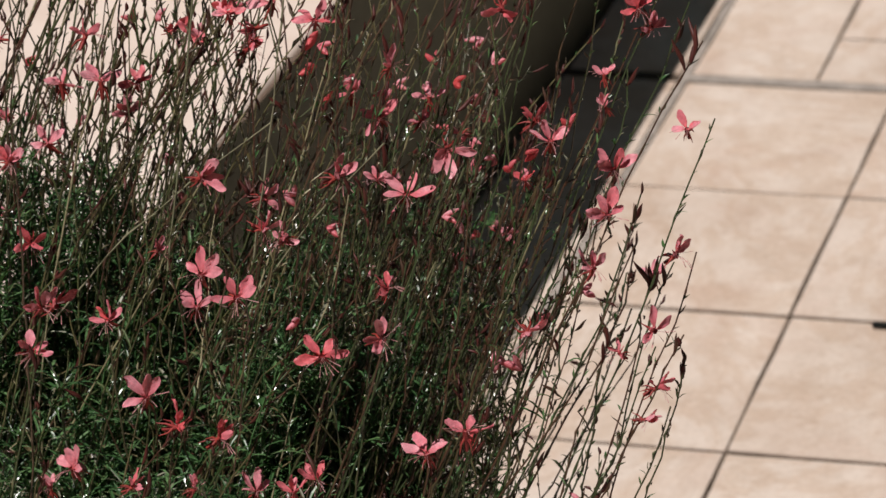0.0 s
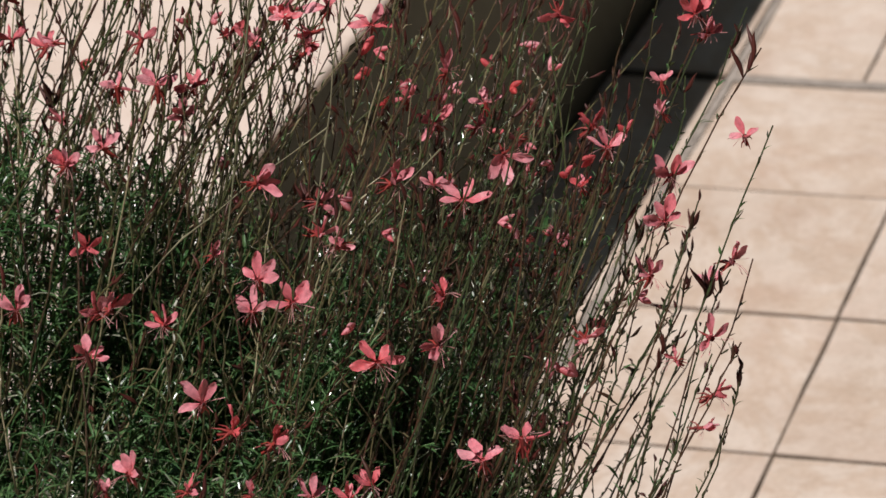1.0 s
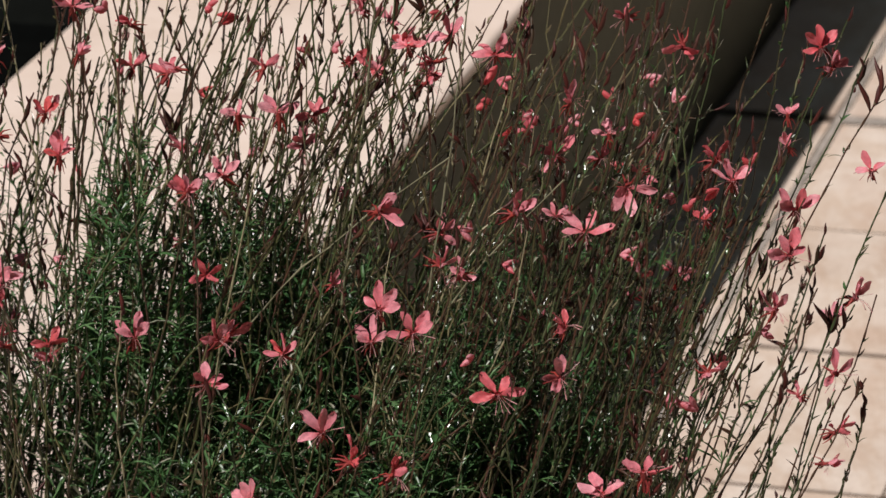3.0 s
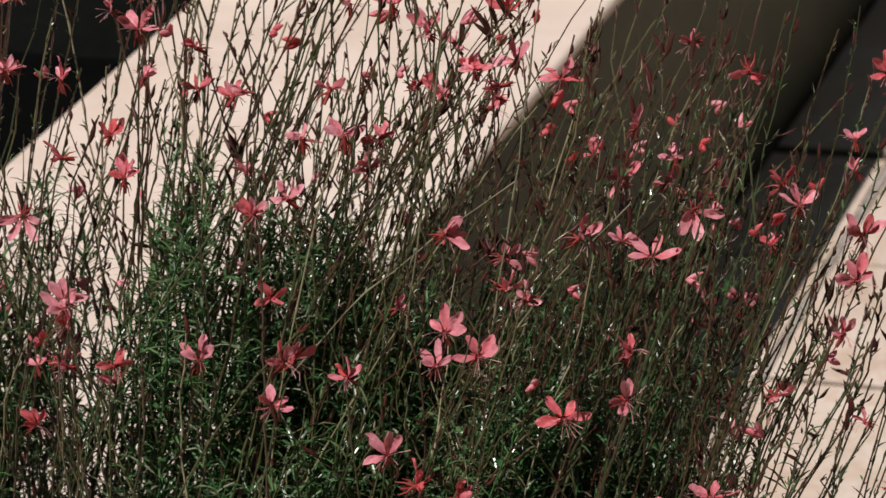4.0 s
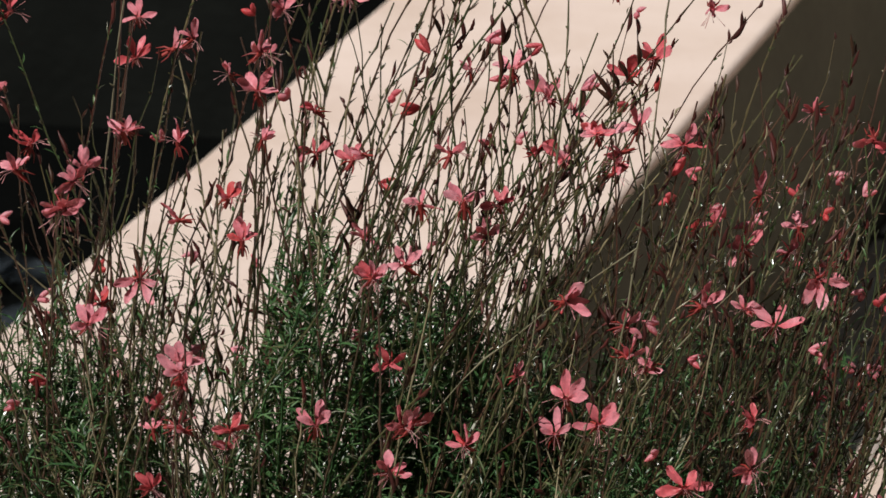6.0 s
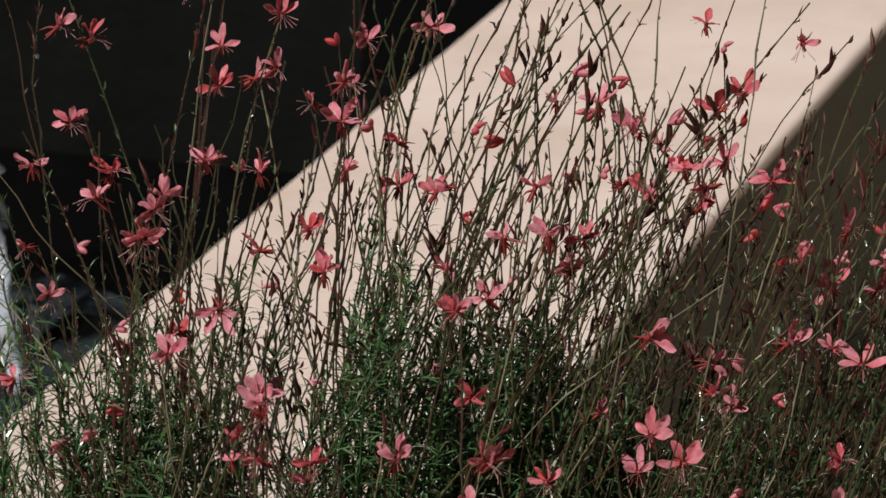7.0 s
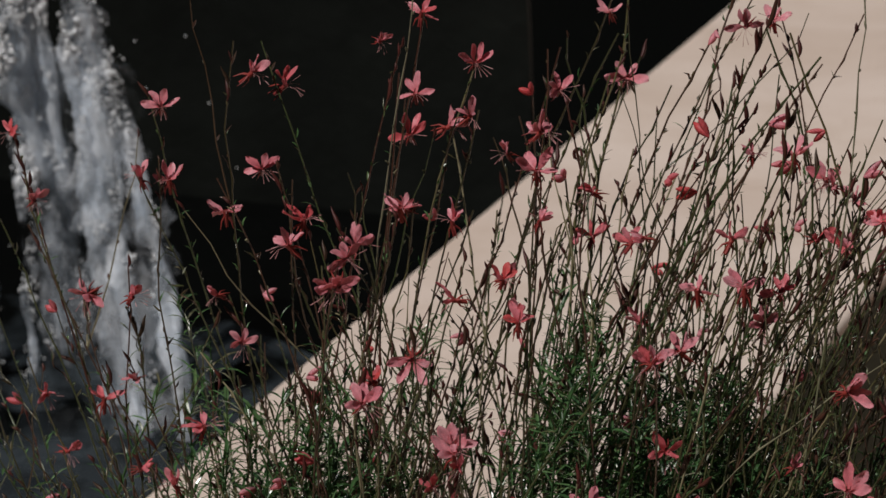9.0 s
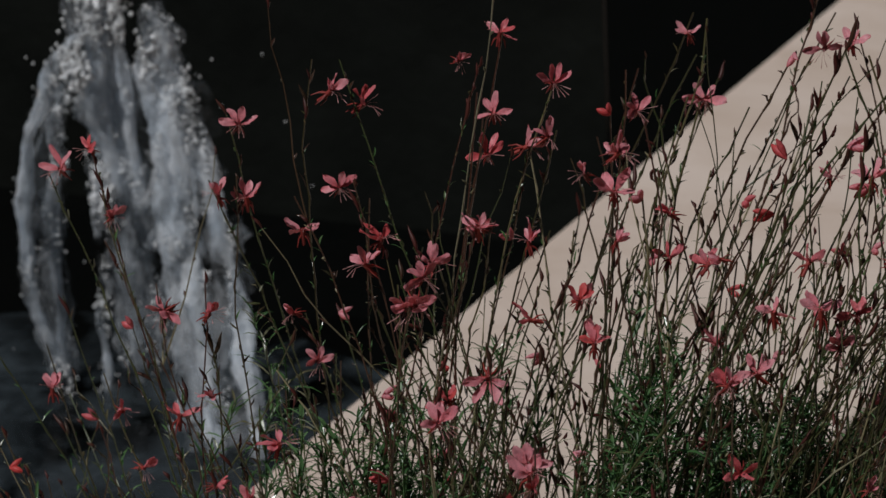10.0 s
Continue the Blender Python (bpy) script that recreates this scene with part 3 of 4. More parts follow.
        for k in range(2, 6):
            if rnd.random() < 0.55:
                d = ((side[k + 1] - side[k]).normalized() + Vector((rnd.uniform(-0.7, 0.7), rnd.uniform(-0.7, 0.7), 0))).normalized()
                l = rnd.uniform(0.003, 0.009)
                tube(verts, faces, [side[k], side[k] + d * l * 0.5, side[k] + d * l], lambda q: (0.0005, 0.0010, 0.0002)[round(q * 2)], 3)
        if pods:
            b = part("bud", rnd.choice(BUDS), BUD, plant)
            b.matrix_basis = frame_from(side[-1] - side[-2], Vector((0.1, 1, 0.05)), side[-1]) @ Matrix.Scale(rnd.uniform(0.6, 1.0), 4)
    if rnd.random() < 0.05:
        p, r, turn = path[rnd.randint(13, 17)], rnd.uniform(0.0022, 0.0045), rnd.uniform(0, 6.28)
        curl = [p + Vector((math.cos(turn + k * 0.55) * r - math.cos(turn) * r, rnd.gauss(0, 0.0006), math.sin(turn + k * 0.55) * r * 1.2 - math.sin(turn) * r * 1.2 + 0.0006 * k)) for k in range(12)]
        cv, cf = [], []
        tube(cv, cf, curl, lambda s: 0.0004 + 0.0009 * math.sin(3.14 * s), 4)
        part("withered_bloom", mesh_of("withered_bloom", cv, cf, BUD, True), BUD, plant)
    part("stem", mesh_of("stem", verts, faces, skin, True), skin, plant)
    if pods:
        end = path[-1]
        for _ in range(rnd.choice((0, 1, 1, 2, 3, 5))):
            d = (path[-1] - path[-3]).normalized() + Vector((rnd.uniform(-0.5, 0.5), rnd.uniform(-0.5, 0.5), rnd.uniform(-0.1, 0.4)))
            b = part("bud", rnd.choice(BUDS), BUD, plant)
            b.matrix_basis = frame_from(d, Vector((0.1, 1, 0.05)), end - (path[-1] - path[-2]) * rnd.uniform(0, 0.7)) @ Matrix.Scale(rnd.uniform(0.55, 1.05), 4)
    lv, lf = leaves
    for _ in range(rnd.randint(16, 26)):
        s = rnd.uniform(0.3, 0.94)
        i = min(int(s * 18), 17)
        p = path[i].lerp(path[i + 1], s * 18 - i)
        if p.z > bare_from and rnd.random() < 0.75:
            continue
        a = rnd.uniform(0, 2 * math.pi)
        way = Vector((math.cos(a), math.sin(a), rnd.uniform(0.2, 1.3))).normalized()
        grow = 0.5 if p.z > bare_from else 1
        leaf(lv, lf, p, way, Vector((0, 0, 1)), rnd.uniform(0.010, 0.024) * grow, rnd.uniform(0.0014, 0.0028) * grow)
    return path


def gaura_plant(label, base, flowers, stances, tips, shoots, seed, bare=0.60, lean=(15, 10), skin=STEM, girth=1.0, wands=(), crowns=()):
    """A clump of wand stems: one to each flower, loose flowering tips, and leafy shoots below.
    tips and shoots, in groups: count, centre, spread and heights; above bare the stems carry few leaves."""
    rnd = random.Random(seed)
    plant = tagged(new("gaura_plant"), label, "flowering plant", "gaura plants in the bed")
    plant.location = base
    origin = Vector(base)
    leaves = ([], [])

    def foot():
        return Vector((max(rnd.gauss(0, 0.035), X_OUT + 0.012 - base[0]), rnd.gauss(0, 0.06), 0))

    for k, f in enumerate(flowers):
        at = Vector(f) - origin
        add_flower(plant, at, rnd, stances.get(k))
        tow = Vector((at.x * 0.25 + rnd.uniform(-0.02, 0.02), at.y * 0.2 + rnd.uniform(-0.015, 0.015), 0))
        tip = at + tow * 0.12 + Vector((rnd.uniform(-0.006, 0.006), 0.004, rnd.uniform(-0.004, 0.028)))
        b = foot() + Vector((max(at.x, 0) * 0.15, at.y * 0.2, 0))
        add_stem(plant, b, tip, rnd, leaves, bare, rnd.random() < 0.8, thick=0.00080 * girth, nods=False, lean=lean, skin=skin)
    for n, centre, spread, heights in tips:
        tufts = [(rnd.gauss(0, spread[0]), rnd.gauss(0, spread[1])) for _ in range(max(4, n // 6))]
        for _ in range(n):
            dx, dy = rnd.choice(tufts) if rnd.random() < 0.7 else (rnd.gauss(0, spread[0]), rnd.gauss(0, spread[1]))
            c = Vector((centre[0] + dx + rnd.gauss(0, 0.014), centre[1] + dy + rnd.gauss(0, 0.014), 0)) - origin
            c.x = min(c.x, -0.256 * (c.y + origin.y) - origin.x)
            tip = Vector((c.x, c.y, rnd.uniform(*heights)))
            path = add_stem(plant, foot() + Vector((max(c.x, 0) * 0.15, c.y * 0.2, 0)), tip, rnd, leaves, bare, True, rnd.uniform(0.0006, 0.0010) * girth, lean=lean, skin=skin)
            if rnd.random() < 0.28:
                b = part("closed_bloom", rnd.choice(BLOOMS), PETAL, plant)
                v = rnd.uniform(0.1, 0.95)
                b.color = (v, v, v, 1)
                b.matrix_basis = frame_from(Vector((rnd.uniform(-1, 1), rnd.uniform(-1, 0.5), rnd.uniform(-0.6, 1))), Vector((0.1, 0.2, 1)), path[-rnd.randint(1, 3)])
    # wands that end in an upright tuft of long dark buds
    for x, y, z, n in crowns:
        at = Vector((x, y, z)) - origin
        path = add_stem(plant, foot(), at, rnd, leaves, bare, False, thick=0.0008 * girth, nods=False, lean=lean, skin=skin)
        for k in range(n):
            d = Vector((rnd.uniform(-0.55, 0.55), rnd.uniform(-0.5, 0.5), 1))
            b = part("bud", BUDS[2], BUD, plant)
            b.matrix_basis = frame_from(d, Vector((0.1, 1, 0.05)), path[-1].lerp(path[-2], rnd.uniform(0, 0.5))) @ Matrix.Diagonal((1.05, 1.05, rnd.uniform(0.8, 1.3), 1))
    # single pale wands, each through a low point to its tip
    for low, tip in wands:
        low, tip = Vector(low) - origin, Vector(tip) - origin
        b = foot()
        k = (low - b).length / ((low - b).length + (tip - low).length)
        path = bezier(b, (low - b * (1 - k) ** 2 - tip * k * k) / (2 * k * (1 - k)), tip, 40, 0.0034, rnd)
        wv, wf, dv, df = [], [], [], []
        tube(dv, df, path[:29], lambda s: 0.00066 - 0.0001 * s, 5)
        part("stem", mesh_of("stem", dv, df, skin, True), skin, plant)
        tube(wv, wf, path[28:], lambda s: 0.00052 * (1.1 - 0.4 * s) * (1.7 if round(s * 12) % 3 == 0 else 1.0), 5)
        for k in range(28, 40):
            d = ((path[k + 1] - path[k]).normalized() + Vector((rnd.uniform(-0.9, 0.9), rnd.uniform(-0.9, 0.9), 0))).normalized() * rnd.uniform(0.002, 0.006)
            tube(wv, wf, [path[k], path[k] + d * 0.5, path[k] + d], lambda q: (0.0005, 0.0009, 0.0002)[round(q * 2)], 3)
        part("pale_wand", mesh_of("pale_wand", wv, wf, PALE, True), PALE, plant, "pale dry wand")
    lv, lf = leaves
    sprays = []
    for n, centre, spread, heights in shoots:
        for _ in range(max(3, n // 6)):
            x, y = centre[0] + rnd.gauss(0, spread[0]), centre[1] + rnd.gauss(0, spread[1])
            high = rnd.uniform(*heights)
            sprays += [(x + rnd.gauss(0, 0.015), y + rnd.gauss(0, 0.015), high - abs(rnd.gauss(0, 0.045))) for _ in range(6)]
    for x, y, top in sprays:
        c = Vector((x, y, 0)) - origin
        low = Vector((c.x - rnd.gauss(0, 0.025) - 0.025, c.y + rnd.gauss(0, 0.02), top - rnd.uniform(0.08, 0.17)))
        tip = Vector((c.x, c.y, top))
        path = bezier(low, (low + tip) / 2 + Vector((0, 0, 0.02)), tip, 6, 0.004, rnd)
        tube(lv, lf, path, lambda s: 0.0009 * (1.2 - 0.8 * s), 3)
        for j in range(rnd.randint(32, 44)):
            s = j / 44
            i = min(int(s * 6), 5)
            p = path[i].lerp(path[i + 1], s * 6 - i)
            a = j * 2.4 + rnd.uniform(-0.4, 0.4)
            way = Vector((math.cos(a), math.sin(a), rnd.uniform(-0.1, 1.2))).normalized()
            big = rnd.uniform(1.2, 1.7) if rnd.random() < 0.10 else 1.0
            leaf(lv, lf, p, way, Vector((0, 0, 1)), rnd.uniform(0.009, 0.027) * (1.25 - 0.5 * s) * big, rnd.uniform(0.0011, 0.0026) * big)
    tagged(part("foliage", mesh_of("foliage", lv, lf, LEAF, False), LEAF, plant, "fine narrow dark green leaves"), kind="stuff")
    return plant


FLOWERS_BY_WATER = [
    (-1.326, 2.049, 0.892), (-1.314, 2.064, 0.901), (-1.296, 2.054, 0.863), (-1.263, 2.163, 0.891),
    (-1.257, 1.902, 0.813), (-1.218, 1.969, 0.841), (-1.218, 1.979, 0.772), (-1.210, 2.008, 0.826),
    (-1.207, 1.912, 0.767), (-1.201, 2.013, 0.899), (-1.193, 2.084, 0.802), (-1.190, 2.027, 0.894),
    (-1.189, 2.142, 0.925), (-1.184, 2.138, 0.865), (-1.178, 1.945, 0.802), (-1.175, 2.159, 0.913),
    (-1.170, 1.930, 0.753), (-1.166, 2.003, 0.751), (-1.166, 2.050, 0.869), (-1.151, 1.933, 0.744),
    (-1.135, 2.091, 0.853), (-1.133, 1.994, 0.811), (-1.130, 2.057, 0.849), (-1.117, 2.123, 0.828),
    (-1.113, 2.101, 0.827), (-1.106, 2.060, 0.823), (-1.104, 2.182, 0.880),
    (-1.106, 2.150, 0.949), (-1.296, 2.050, 0.739),
]
FLOWERS_LEFT = [
    (-1.086, 2.201, 0.881), (-1.083, 2.023, 0.841), (-1.082, 2.144, 0.920), (-1.067, 2.028, 0.780),
    (-1.057, 2.165, 0.901), (-1.056, 2.063, 0.877), (-1.054, 2.051, 0.881), (-1.054, 2.171, 0.933),
    (-1.044, 2.243, 0.867), (-1.042, 2.031, 0.797), (-1.034, 1.941, 0.804), (-1.033, 2.252, 0.893),
    (-1.023, 2.051, 0.828), (-1.016, 1.978, 0.726), (-1.011, 2.001, 0.719), (-1.008, 2.091, 0.828),
    (-1.007, 2.002, 0.758), (-1.003, 2.266, 0.941), (-1.002, 1.939, 0.707), (-0.996, 2.273, 0.897),
    (-0.992, 2.109, 0.890), (-0.991, 2.108, 0.860), (-0.989, 1.963, 0.770), (-0.986, 1.924, 0.767),
    (-0.986, 2.103, 0.917), (-0.985, 1.954, 0.738), (-0.983, 2.050, 0.818),
    (-1.002, 2.050, 0.685), (-1.023, 2.130, 0.814), (-1.013, 2.120, 0.796), (-1.056, 2.130, 0.846), (-1.027, 2.150, 0.885), (-1.087, 2.170, 0.962),
]
FLOWERS_MIDDLE = [
    (-0.975, 2.152, 0.837), (-0.971, 1.925, 0.780), (-0.964, 1.971, 0.733), (-0.939, 2.121, 0.847),
    (-0.937, 2.328, 0.919), (-0.930, 2.016, 0.720), (-0.925, 2.346, 0.918), (-0.921, 2.150, 0.770),
    (-0.919, 2.177, 0.799), (-0.917, 2.082, 0.866), (-0.895, 2.028, 0.811), (-0.893, 2.045, 0.751),
    (-0.887, 2.012, 0.818), (-0.886, 2.055, 0.706), (-0.885, 2.184, 0.886), (-0.882, 2.191, 0.776),
    (-0.877, 2.121, 0.855), (-0.874, 2.228, 0.872), (-0.872, 2.127, 0.823), (-0.868, 2.271, 0.843),
    (-0.866, 1.967, 0.719), (-0.857, 1.953, 0.637), (-0.856, 2.145, 0.816), (-0.849, 1.950, 0.756),
    (-0.847, 2.264, 0.834), (-0.830, 2.177, 0.836), (-0.819, 2.157, 0.843),
    (-0.851, 2.050, 0.701), (-0.835, 2.100, 0.726), (-0.973, 2.150, 0.865), (-0.831, 2.170, 0.876), (-0.943, 2.140, 0.790), (-0.851, 2.200, 0.830),
]
FLOWERS_DENSE = [
    (-0.815, 1.892, 0.685), (-0.811, 1.966, 0.636), (-0.805, 2.079, 0.700), (-0.803, 2.238, 0.869),
    (-0.796, 2.082, 0.784), (-0.795, 2.140, 0.868), (-0.793, 1.956, 0.700), (-0.792, 2.256, 0.875),
    (-0.792, 2.177, 0.835), (-0.791, 2.182, 0.841), (-0.790, 2.135, 0.868), (-0.790, 1.993, 0.664),
    (-0.789, 2.211, 0.847), (-0.780, 2.143, 0.746), (-0.775, 2.020, 0.644), (-0.771, 2.003, 0.758),
    (-0.767, 2.047, 0.724), (-0.757, 2.075, 0.756), (-0.750, 2.233, 0.780), (-0.749, 2.172, 0.852),
    (-0.737, 2.052, 0.762), (-0.737, 1.877, 0.687), (-0.729, 2.224, 0.768), (-0.726, 2.124, 0.771),
    (-0.726, 1.944, 0.652), (-0.716, 2.045, 0.690), (-0.711, 2.007, 0.629),
    (-0.755, 2.100, 0.737), (-0.729, 2.170, 0.938), (-0.796, 2.200, 0.936), (-0.803, 2.200, 0.820),
]
FLOWERS_OUTER = [
    (-0.710, 1.962, 0.643), (-0.705, 2.302, 0.831), (-0.703, 2.131, 0.768), (-0.688, 2.179, 0.787),
    (-0.684, 2.127, 0.761), (-0.682, 2.179, 0.803), (-0.679, 2.229, 0.759), (-0.661, 1.993, 0.730),
    (-0.656, 2.125, 0.793), (-0.655, 2.254, 0.833), (-0.648, 2.024, 0.642), (-0.618, 2.006, 0.668),
    (-0.617, 2.182, 0.790), (-0.596, 2.138, 0.796), (-0.585, 2.031, 0.722), (-0.575, 2.277, 0.829),
    (-0.569, 2.283, 0.814), (-0.566, 2.167, 0.768), (-0.561, 2.129, 0.755), (-0.557, 2.129, 0.665),
    (-0.555, 2.070, 0.747), (-0.546, 2.174, 0.696), (-0.538, 2.201, 0.699), (-0.525, 2.089, 0.664),
    (-0.521, 2.073, 0.709), (-0.518, 2.159, 0.800), (-0.503, 1.971, 0.703),
    (-0.684, 2.080, 0.721), (-0.570, 2.170, 0.827), (-0.570, 2.170, 0.807), (-0.622, 2.170, 0.756), (-0.703, 2.170, 0.825),
]

# flowers whose stance shows: turned aside, raised, rolled, shut, size
STANCES_BY_WATER = {26: (0, 10, 10, 0, 1.05), 13: (10, 10, 10, 0, 0.92), 12: (80, 10, -20, 0.6, 0.98), 15: (75, 10, 20, 0.4, 0.98), 18: (0, 55, 0, 0, 0.95),
                    11: (0, 50, 10, 0.1, 0.92), 20: (70, 45, -20, 0.2, 1.05), 23: (150, 0, 0, 0.2, 1.05), 25: (0, -20, 0, 0.1, 1.1), 0: (-20, 15, 0, 0.1, 0.95),
                    3: (10, 20, 0, 0.2, 0.95), 22: (-70, 20, 20, 0.4, 1.0), 24: (20, 0, 40, 0.2, 1.0)}
STANCES_LEFT = {7: (10, 10, 0, 0.1, 1.0), 11: (20, 10, 20, 0, 0.98), 19: (-10, 10, 0, 0, 1.0), 2: (0, 30, 0, 0, 0.95), 4: (60, 10, -10, 0.3, 0.92), 0: (90, 0, 20, 0.4, 1.0),
                24: (65, 10, -10, 0.3, 0.98), 8: (-30, 10, 20, 0.2, 0.85), 20: (0, 40, 0, 0.1, 1.05), 1: (10, -25, 0, 0.2, 1.1), 9: (0, -25, 170, 0.1, 1.15),
                10: (30, 10, 0, 0.3, 1.0), 3: (-30, 10, 20, 0.3, 0.95), 16: (0, 30, -20, 0.2, 1.05), 22: (20, 50, 20, 0.1, 1.05), 6: (0, 40, 10, 0.1, 1.0)}
STANCES_MIDDLE = {8: (-10, 60, 0, 0, 1.1), 18: (10, 62, 0, 0, 1.1), 22: (0, 20, 0, 0.2, 1.0), 7: (-55, 20, 30, 0.1, 1.05), 20: (30, 0, -40, 0, 1.0), 13: (55, 0, 0, 0.3, 1.0),
                  23: (40, 10, 10, 0.2, 0.95), 5: (20, 40, -10, 0.2, 1.0), 3: (150, 0, 0, 0.2, 0.9), 0: (160, 10, 10, 0.2, 0.9), 16: (140, 20, 0, 0.1, 0.95),
                  17: (0, 60, 0, 0, 1.1), 19: (-20, 30, 0, 0.1, 1.05), 15: (10, 10, 20, 0.3, 1.05), 10: (-40, 0, 0, 0.3, 1.0), 11: (10, -20, 0, 0.5, 1.0)}
STANCES_DENSE = {6: (10, 20, 20, 0.1, 1.2), 11: (60, -10, 0, 0.35, 1.1), 14: (65, 10, -10, 0.3, 1.1), 0: (-40, 30, -10, 0.2, 1.1), 25: (0, 10, 0, 0, 1.15), 17: (40, -30, 0, 0.5, 1.0),
                 13: (35, 10, -50, 0, 1.15), 19: (0, 20, 0, 0, 1.0), 4: (30, 0, -70, 0.3, 1.05), 23: (55, 0, 0, 0.4, 1.05), 18: (0, 40, 10, 0, 1.0), 2: (0, 30, 0, 0.4, 1.05),
                 16: (0, 10, 0, 0, 1.2), 15: (-20, 30, 0, 0.3, 1.05), 7: (0, 20, 0, 0, 1.1), 3: (-20, 20, 10, 0.1, 1.0), 22: (-30, 20, 60, 0, 1.0), 12: (20, 40, 0, 0.1, 1.1)}
STANCES_OUTER = {7: (25, 10, 50, 0, 1.15), 4: (0, 20, -10, 0, 1.15), 14: (10, -30, 0, 0.5, 1.1), 11: (0, 58, 0, 0, 1.2), 10: (-20, 40, 10, 0.1, 1.1), 8: (0, -10, 165, 0, 1.15),
                 13: (0, 30, 0, 0, 1.05), 12: (60, 10, -20, 0.2, 1.0), 17: (0, 10, 0, 0.1, 1.1), 18: (10, 0, 0, 0.2, 1.1), 24: (10, -10, 20, 0.2, 1.05), 23: (80, 0, 0, 0.5, 0.9),
                 15: (0, 20, 20, 0, 1.1), 16: (40, 10, 0, 0.2, 1.0), 9: (0, -55, 0, 0.5, 1.1), 25: (-20, 30, 0, 0.2, 0.85), 20: (40, 30, 0, 0.2, 1.0), 22: (60, 10, 0, 0.4, 1.0)}

gaura_plant("sparse pink gaura leaning over the wall towards the water", (-1.10, 2.06, 0.01), FLOWERS_BY_WATER, STANCES_BY_WATER,
            [(54, (-1.25, 2.16), (0.09, 0.07), (0.54, 0.77)), (44, (-1.14, 2.17), (0.055, 0.05), (0.64, 0.79))],
            [(102, (-1.165, 2.19), (0.044, 0.05), (0.58, 0.75)), (36, (-1.225, 2.12), (0.04, 0.05), (0.55, 0.675)), (48, (-1.128, 2.08), (0.030, 0.04), (0.64, 0.77))], 21, 0.66, (-6, 18))
gaura_plant("tall pink gaura with many bare wands against the wall", (-1.12, 2.14, 0.01), FLOWERS_LEFT, STANCES_LEFT,
            [(46, (-0.99, 2.27), (0.075, 0.07), (0.64, 0.93)), (18, (-0.97, 2.19), (0.05, 0.05), (0.72, 0.88))],
            [(96, (-0.962, 2.22), (0.032, 0.05), (0.66, 0.80)), (12, (-1.05, 2.07), (0.05, 0.04), (0.52, 0.62))], 22, 0.44, (16, 15), STEM, 1.2,
            [((-1.112, 2.13, 0.81), (-1.066, 2.12, 1.0))])
gaura_plant("upright pink gaura with many bare wands and seed pods", (-1.03, 2.12, 0.01), FLOWERS_MIDDLE, STANCES_MIDDLE,
            [(52, (-0.89, 2.29), (0.08, 0.07), (0.62, 0.96))],
            [(54, (-0.92, 2.07), (0.05, 0.04), (0.50, 0.63)), (100, (-0.845, 2.18), (0.040, 0.07), (0.46, 0.65)), (100, (-0.87, 2.26), (0.055, 0.07), (0.56, 0.70)), (60, (-0.945, 2.24), (0.03, 0.04), (0.65, 0.755))], 23, 0.48, (19, 15), STEM, 1.2,
            [((-0.870, 2.13, 0.714), (-0.765, 2.12, 0.805))],
            [(-0.864, 2.17, 0.910, 3), (-0.875, 2.17, 0.968, 4), (-0.962, 2.17, 0.795, 3)])
gaura_plant("dense pink gaura with dark green foliage", (-1.0, 2.08, 0.01), FLOWERS_DENSE, STANCES_DENSE,
            [(70, (-0.785, 2.28), (0.075, 0.07), (0.54, 0.84)), (34, (-0.71, 2.31), (0.035, 0.06), (0.66, 0.86)), (16, (-0.74, 2.22), (0.025, 0.05), (0.80, 0.90)), (26, (-0.73, 2.20), (0.045, 0.05), (0.58, 0.74))],
            [(150, (-0.80, 2.04), (0.075, 0.035), (0.46, 0.62)), (250, (-0.84, 2.16), (0.045, 0.08), (0.44, 0.64)), (160, (-0.81, 2.22), (0.05, 0.08), (0.56, 0.71))], 24, 0.66, (24, 13), wands=[((-0.813, 2.13, 0.885), (-0.800, 2.13, 1.01)), ((-0.752, 2.13, 0.884), (-0.730, 2.14, 1.02)),
                                  ((-0.751, 2.13, 0.733), (-0.690, 2.12, 0.798))],
            crowns=[(-0.794, 2.17, 0.738, 4), (-0.773, 2.17, 0.905, 3), (-0.791, 2.17, 0.885, 4), (-0.726, 2.17, 0.866, 2)])
gaura_plant("pink gaura whose wands arch out over the paving", (-1.05, 2.06, 0.01), FLOWERS_OUTER, STANCES_OUTER,
            [(36, (-0.70, 2.26), (0.050, 0.07), (0.56, 0.79)), (20, (-0.615, 2.24), (0.035, 0.05), (0.58, 0.80)), (18, (-0.655, 2.22), (0.035, 0.05), (0.76, 0.90)), (18, (-0.655, 2.20), (0.028, 0.04), (0.62, 0.78))],
            [(80, (-0.80, 2.16), (0.030, 0.06), (0.40, 0.57)), (66, (-0.752, 2.24), (0.034, 0.05), (0.53, 0.69)), (72, (-0.722, 2.22), (0.032, 0.05), (0.50, 0.68)), (24, (-0.72, 2.20), (0.030, 0.04), (0.42, 0.58))], 25, 0.50, (17, 5), STEM_RED, 1.12,
            crowns=[(-0.545, 2.17, 0.700, 5), (-0.514, 2.17, 0.850, 4), (-0.572, 2.17, 0.655, 3), (-0.692, 2.17, 0.858, 2), (-0.682, 2.17, 0.886, 3), (-0.580, 2.17, 0.730, 2)])

# ---- paving ----
TX, TY, S = -0.763, 3.289, 0.30
Y_SEAM = 4.190
paving = tagged(new("floor"), "sunlit cream sandstone paving with dark sandy joints", "paving", kind="structure")
lay = random.Random(5)
tile_meshes = {}


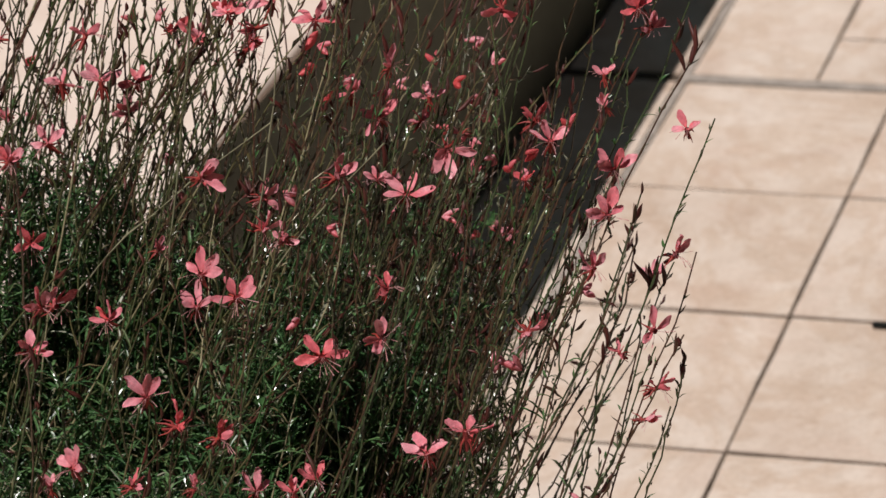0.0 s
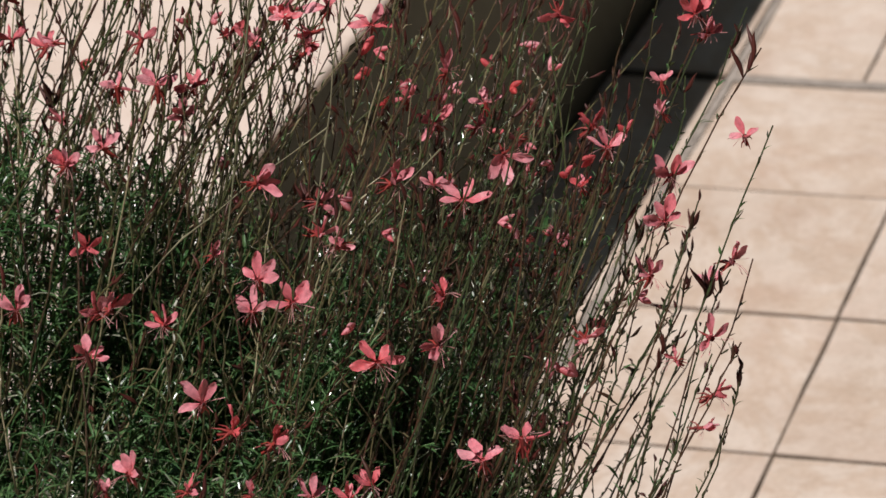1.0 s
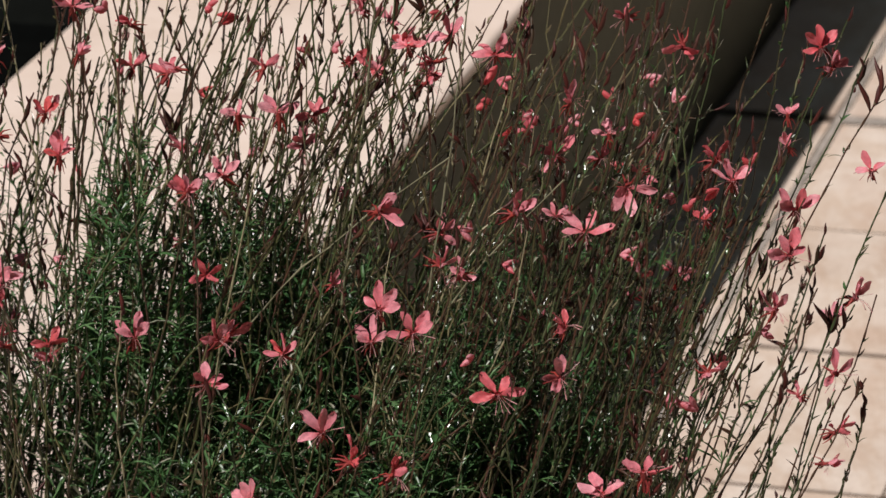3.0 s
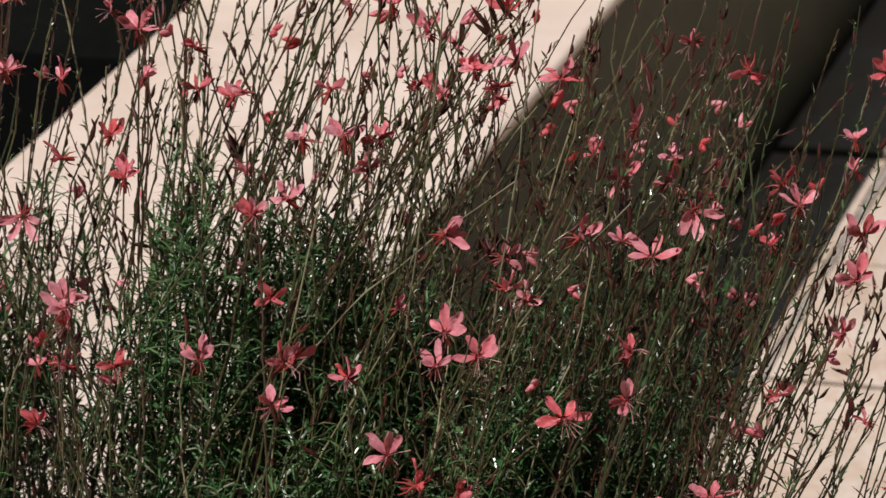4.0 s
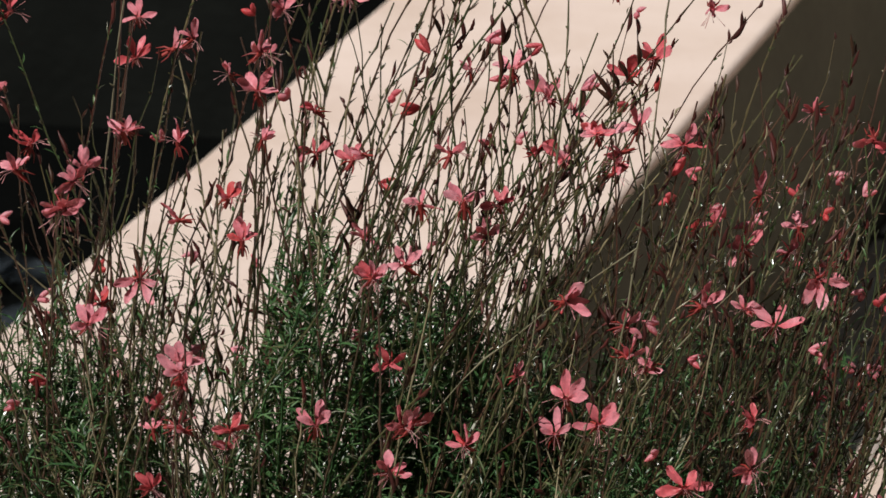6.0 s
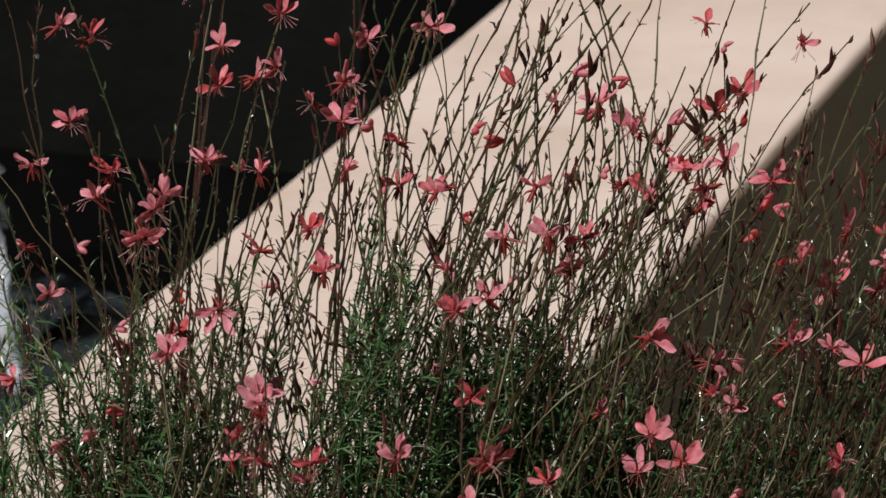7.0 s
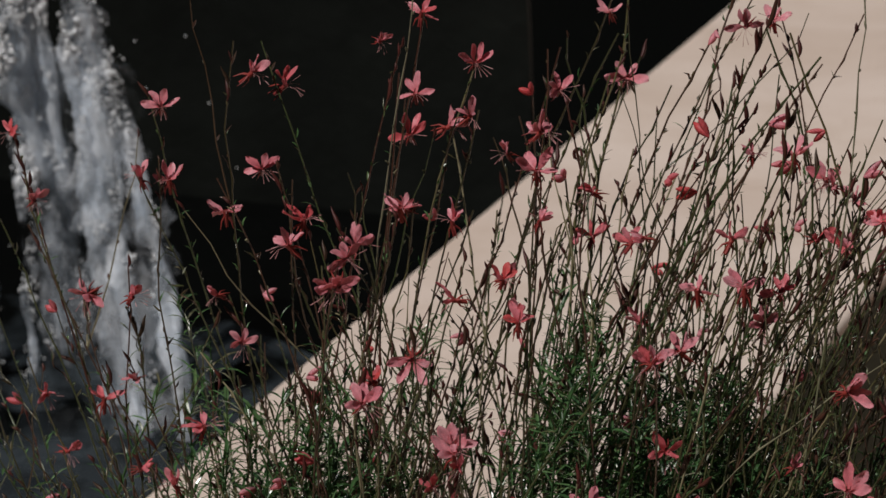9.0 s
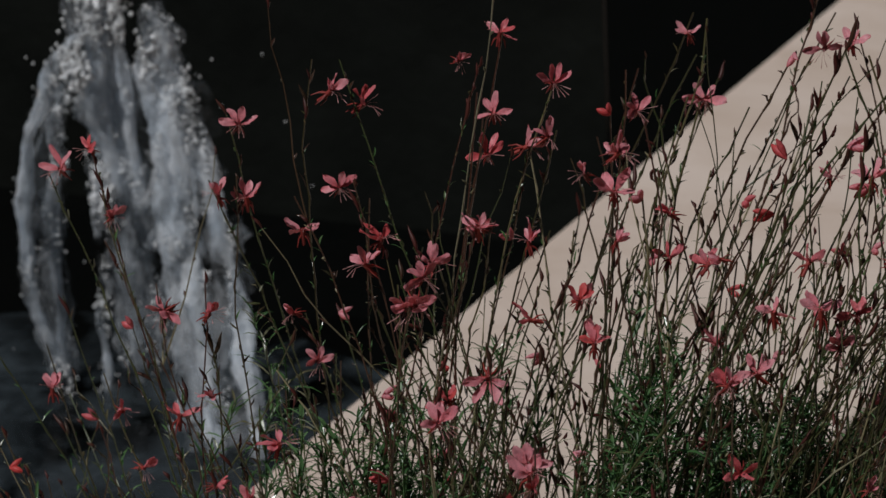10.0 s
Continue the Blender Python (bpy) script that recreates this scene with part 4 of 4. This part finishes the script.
def tile_outline(w, d):
    """Sixteen points round a stone whose edges are a little uneven."""
    pts = []
    for (ax, ay), (bx, by) in (((-1, -1), (1, -1)), ((1, -1), (1, 1)), ((1, 1), (-1, 1)), ((-1, 1), (-1, -1))):
        for k in range(4):
            f = k / 4
            x, y = (ax + (bx - ax) * f) * w / 2, (ay + (by - ay) * f) * d / 2
            pts.append((x + lay.uniform(-0.0011, 0.0008) * (1 if x > 0 else -1), y + lay.uniform(-0.0011, 0.0008) * (1 if y > 0 else -1)))
    return pts


def tile_geometry(w, d, x=0.0, y=0.0, z=0.0):
    pts = tile_outline(w, d)
    verts = [(x + px, y + py, z) for px, py in pts] + [(x + px * 1.001, y + py * 1.001, z - 0.03) for px, py in pts]
    n = len(pts)
    return verts, [tuple(range(n))] + [(k, k + n, (k + 1) % n + n, (k + 1) % n) for k in range(n)]


def tile(x0, x1, y0, y1):
    w, d = x1 - x0 - 0.0040, y1 - y0 - 0.0064
    key = (round(w, 3), round(d, 3))
    kinds = tile_meshes.setdefault(key, [])
    if len(kinds) < 5:
        kinds.append(mesh_of("tile", *tile_geometry(w, d), TILE))
    ob = part("tile", lay.choice(kinds), TILE, paving)
    ob.location = ((x0 + x1) / 2, (y0 + y1) / 2, lay.uniform(-0.0006, 0.0006))
    ob.rotation_euler = (lay.uniform(-0.001, 0.001), lay.uniform(-0.001, 0.001), lay.uniform(-0.002, 0.002))


columns = [(X_OUT + 0.004, -1.0125), (-1.0045, TX)] + [(TX + S * k, TX + S * (k + 1)) for k in range(7)]
for x0, x1 in columns:
    for k in range(-2, 3):
        tile(x0, x1, TY + S * k, min(TY + S * (k + 1), Y_SEAM))
# beyond the wide seam the stones change size
y = Y_SEAM + 0.020
tile(X_OUT + 0.004, -1.0145, y, y + 0.735)
tile(-1.0045, -0.858, y, y + 0.45)
tile(-1.0045, -0.858, y + 0.45, y + 0.735)
for d0, d1 in ((0, 0.135), (0.135, 0.435), (0.435, 0.735)):
    for x0, x1 in ((-0.858, -0.408), (-0.408, -0.108), (-0.108, 0.342), (0.342, 0.792), (0.792, 1.337)):
        tile(x0, x1, y + d0, y + d1)
# the rest of the yard, too far to be told apart
verts, faces = [], []
rest = [(TX + S * i, TX + S * (i + 1), TY + S * k, TY + S * (k + 1)) for i in range(0, 8) for k in range(-18, -2) if TX + S * i > -0.30 or k < -6]
rest += [(x0, x1, TY + S * k, TY + S * (k + 1)) for x0, x1 in ((X_OUT + 0.004, -1.0125), (-1.0045, TX)) for k in range(-12, -6)]
rest += [(TX + S * i, TX + S * (i + 1), TY + S * k, min(TY + S * (k + 1), Y_SEAM)) for i in range(7, 8) for k in range(-2, 3)]
rest += [(-1.002 + S * i, -1.002 + S * (i + 1), y + 0.735 + S * k, y + 0.735 + S * (k + 1)) for i in range(9) for k in range(5)]
for x0, x1, y0, y1 in rest:
    v, f = tile_geometry(x1 - x0 - 0.0040, y1 - y0 - 0.0064, (x0 + x1) / 2, (y0 + y1) / 2, lay.uniform(-0.0006, 0.0006))
    faces += [tuple(k + len(verts) for k in q) for q in f]
    verts += v
tagged(part("outer_tiles", mesh_of("outer_tiles", verts, faces, TILE), TILE, paving), kind="stuff")
seam = part("trim_seam", block(-1.0048, 1.33, Y_SEAM + 0.003, y + 0.006, -0.03, -0.0008), MORTAR, None)
tagged(seam, "flush grey mortar strip between two fields of paving", "mortar strip", kind="structure")

strip = part("trim_strip", block(-1.0135, -1.0050, 2.69, 4.93, -0.03, -0.0008), MORTAR, None)
tagged(strip, "flush grey mortar strip along the foot of the wall", "mortar strip", kind="structure")

# slim black bar lying along a joint
bar = bmesh.new()
bmesh.ops.create_cone(bar, cap_ends=True, segments=10, radius1=0.0036, radius2=0.003, depth=0.16)
bmesh.ops.bevel(bar, geom=[e for e in bar.edges if len(e.link_faces) == 2 and e.calc_face_angle() > 1], offset=0.0015, segments=2, affect="EDGES")
rod = part("metal_bar", bar, BLACK, None)
rod.matrix_basis = pose(-0.598, 3.577, 0.0045, 0, 90, 2)
tagged(rod, "slim black bar lying on the paving along a joint", "bar")
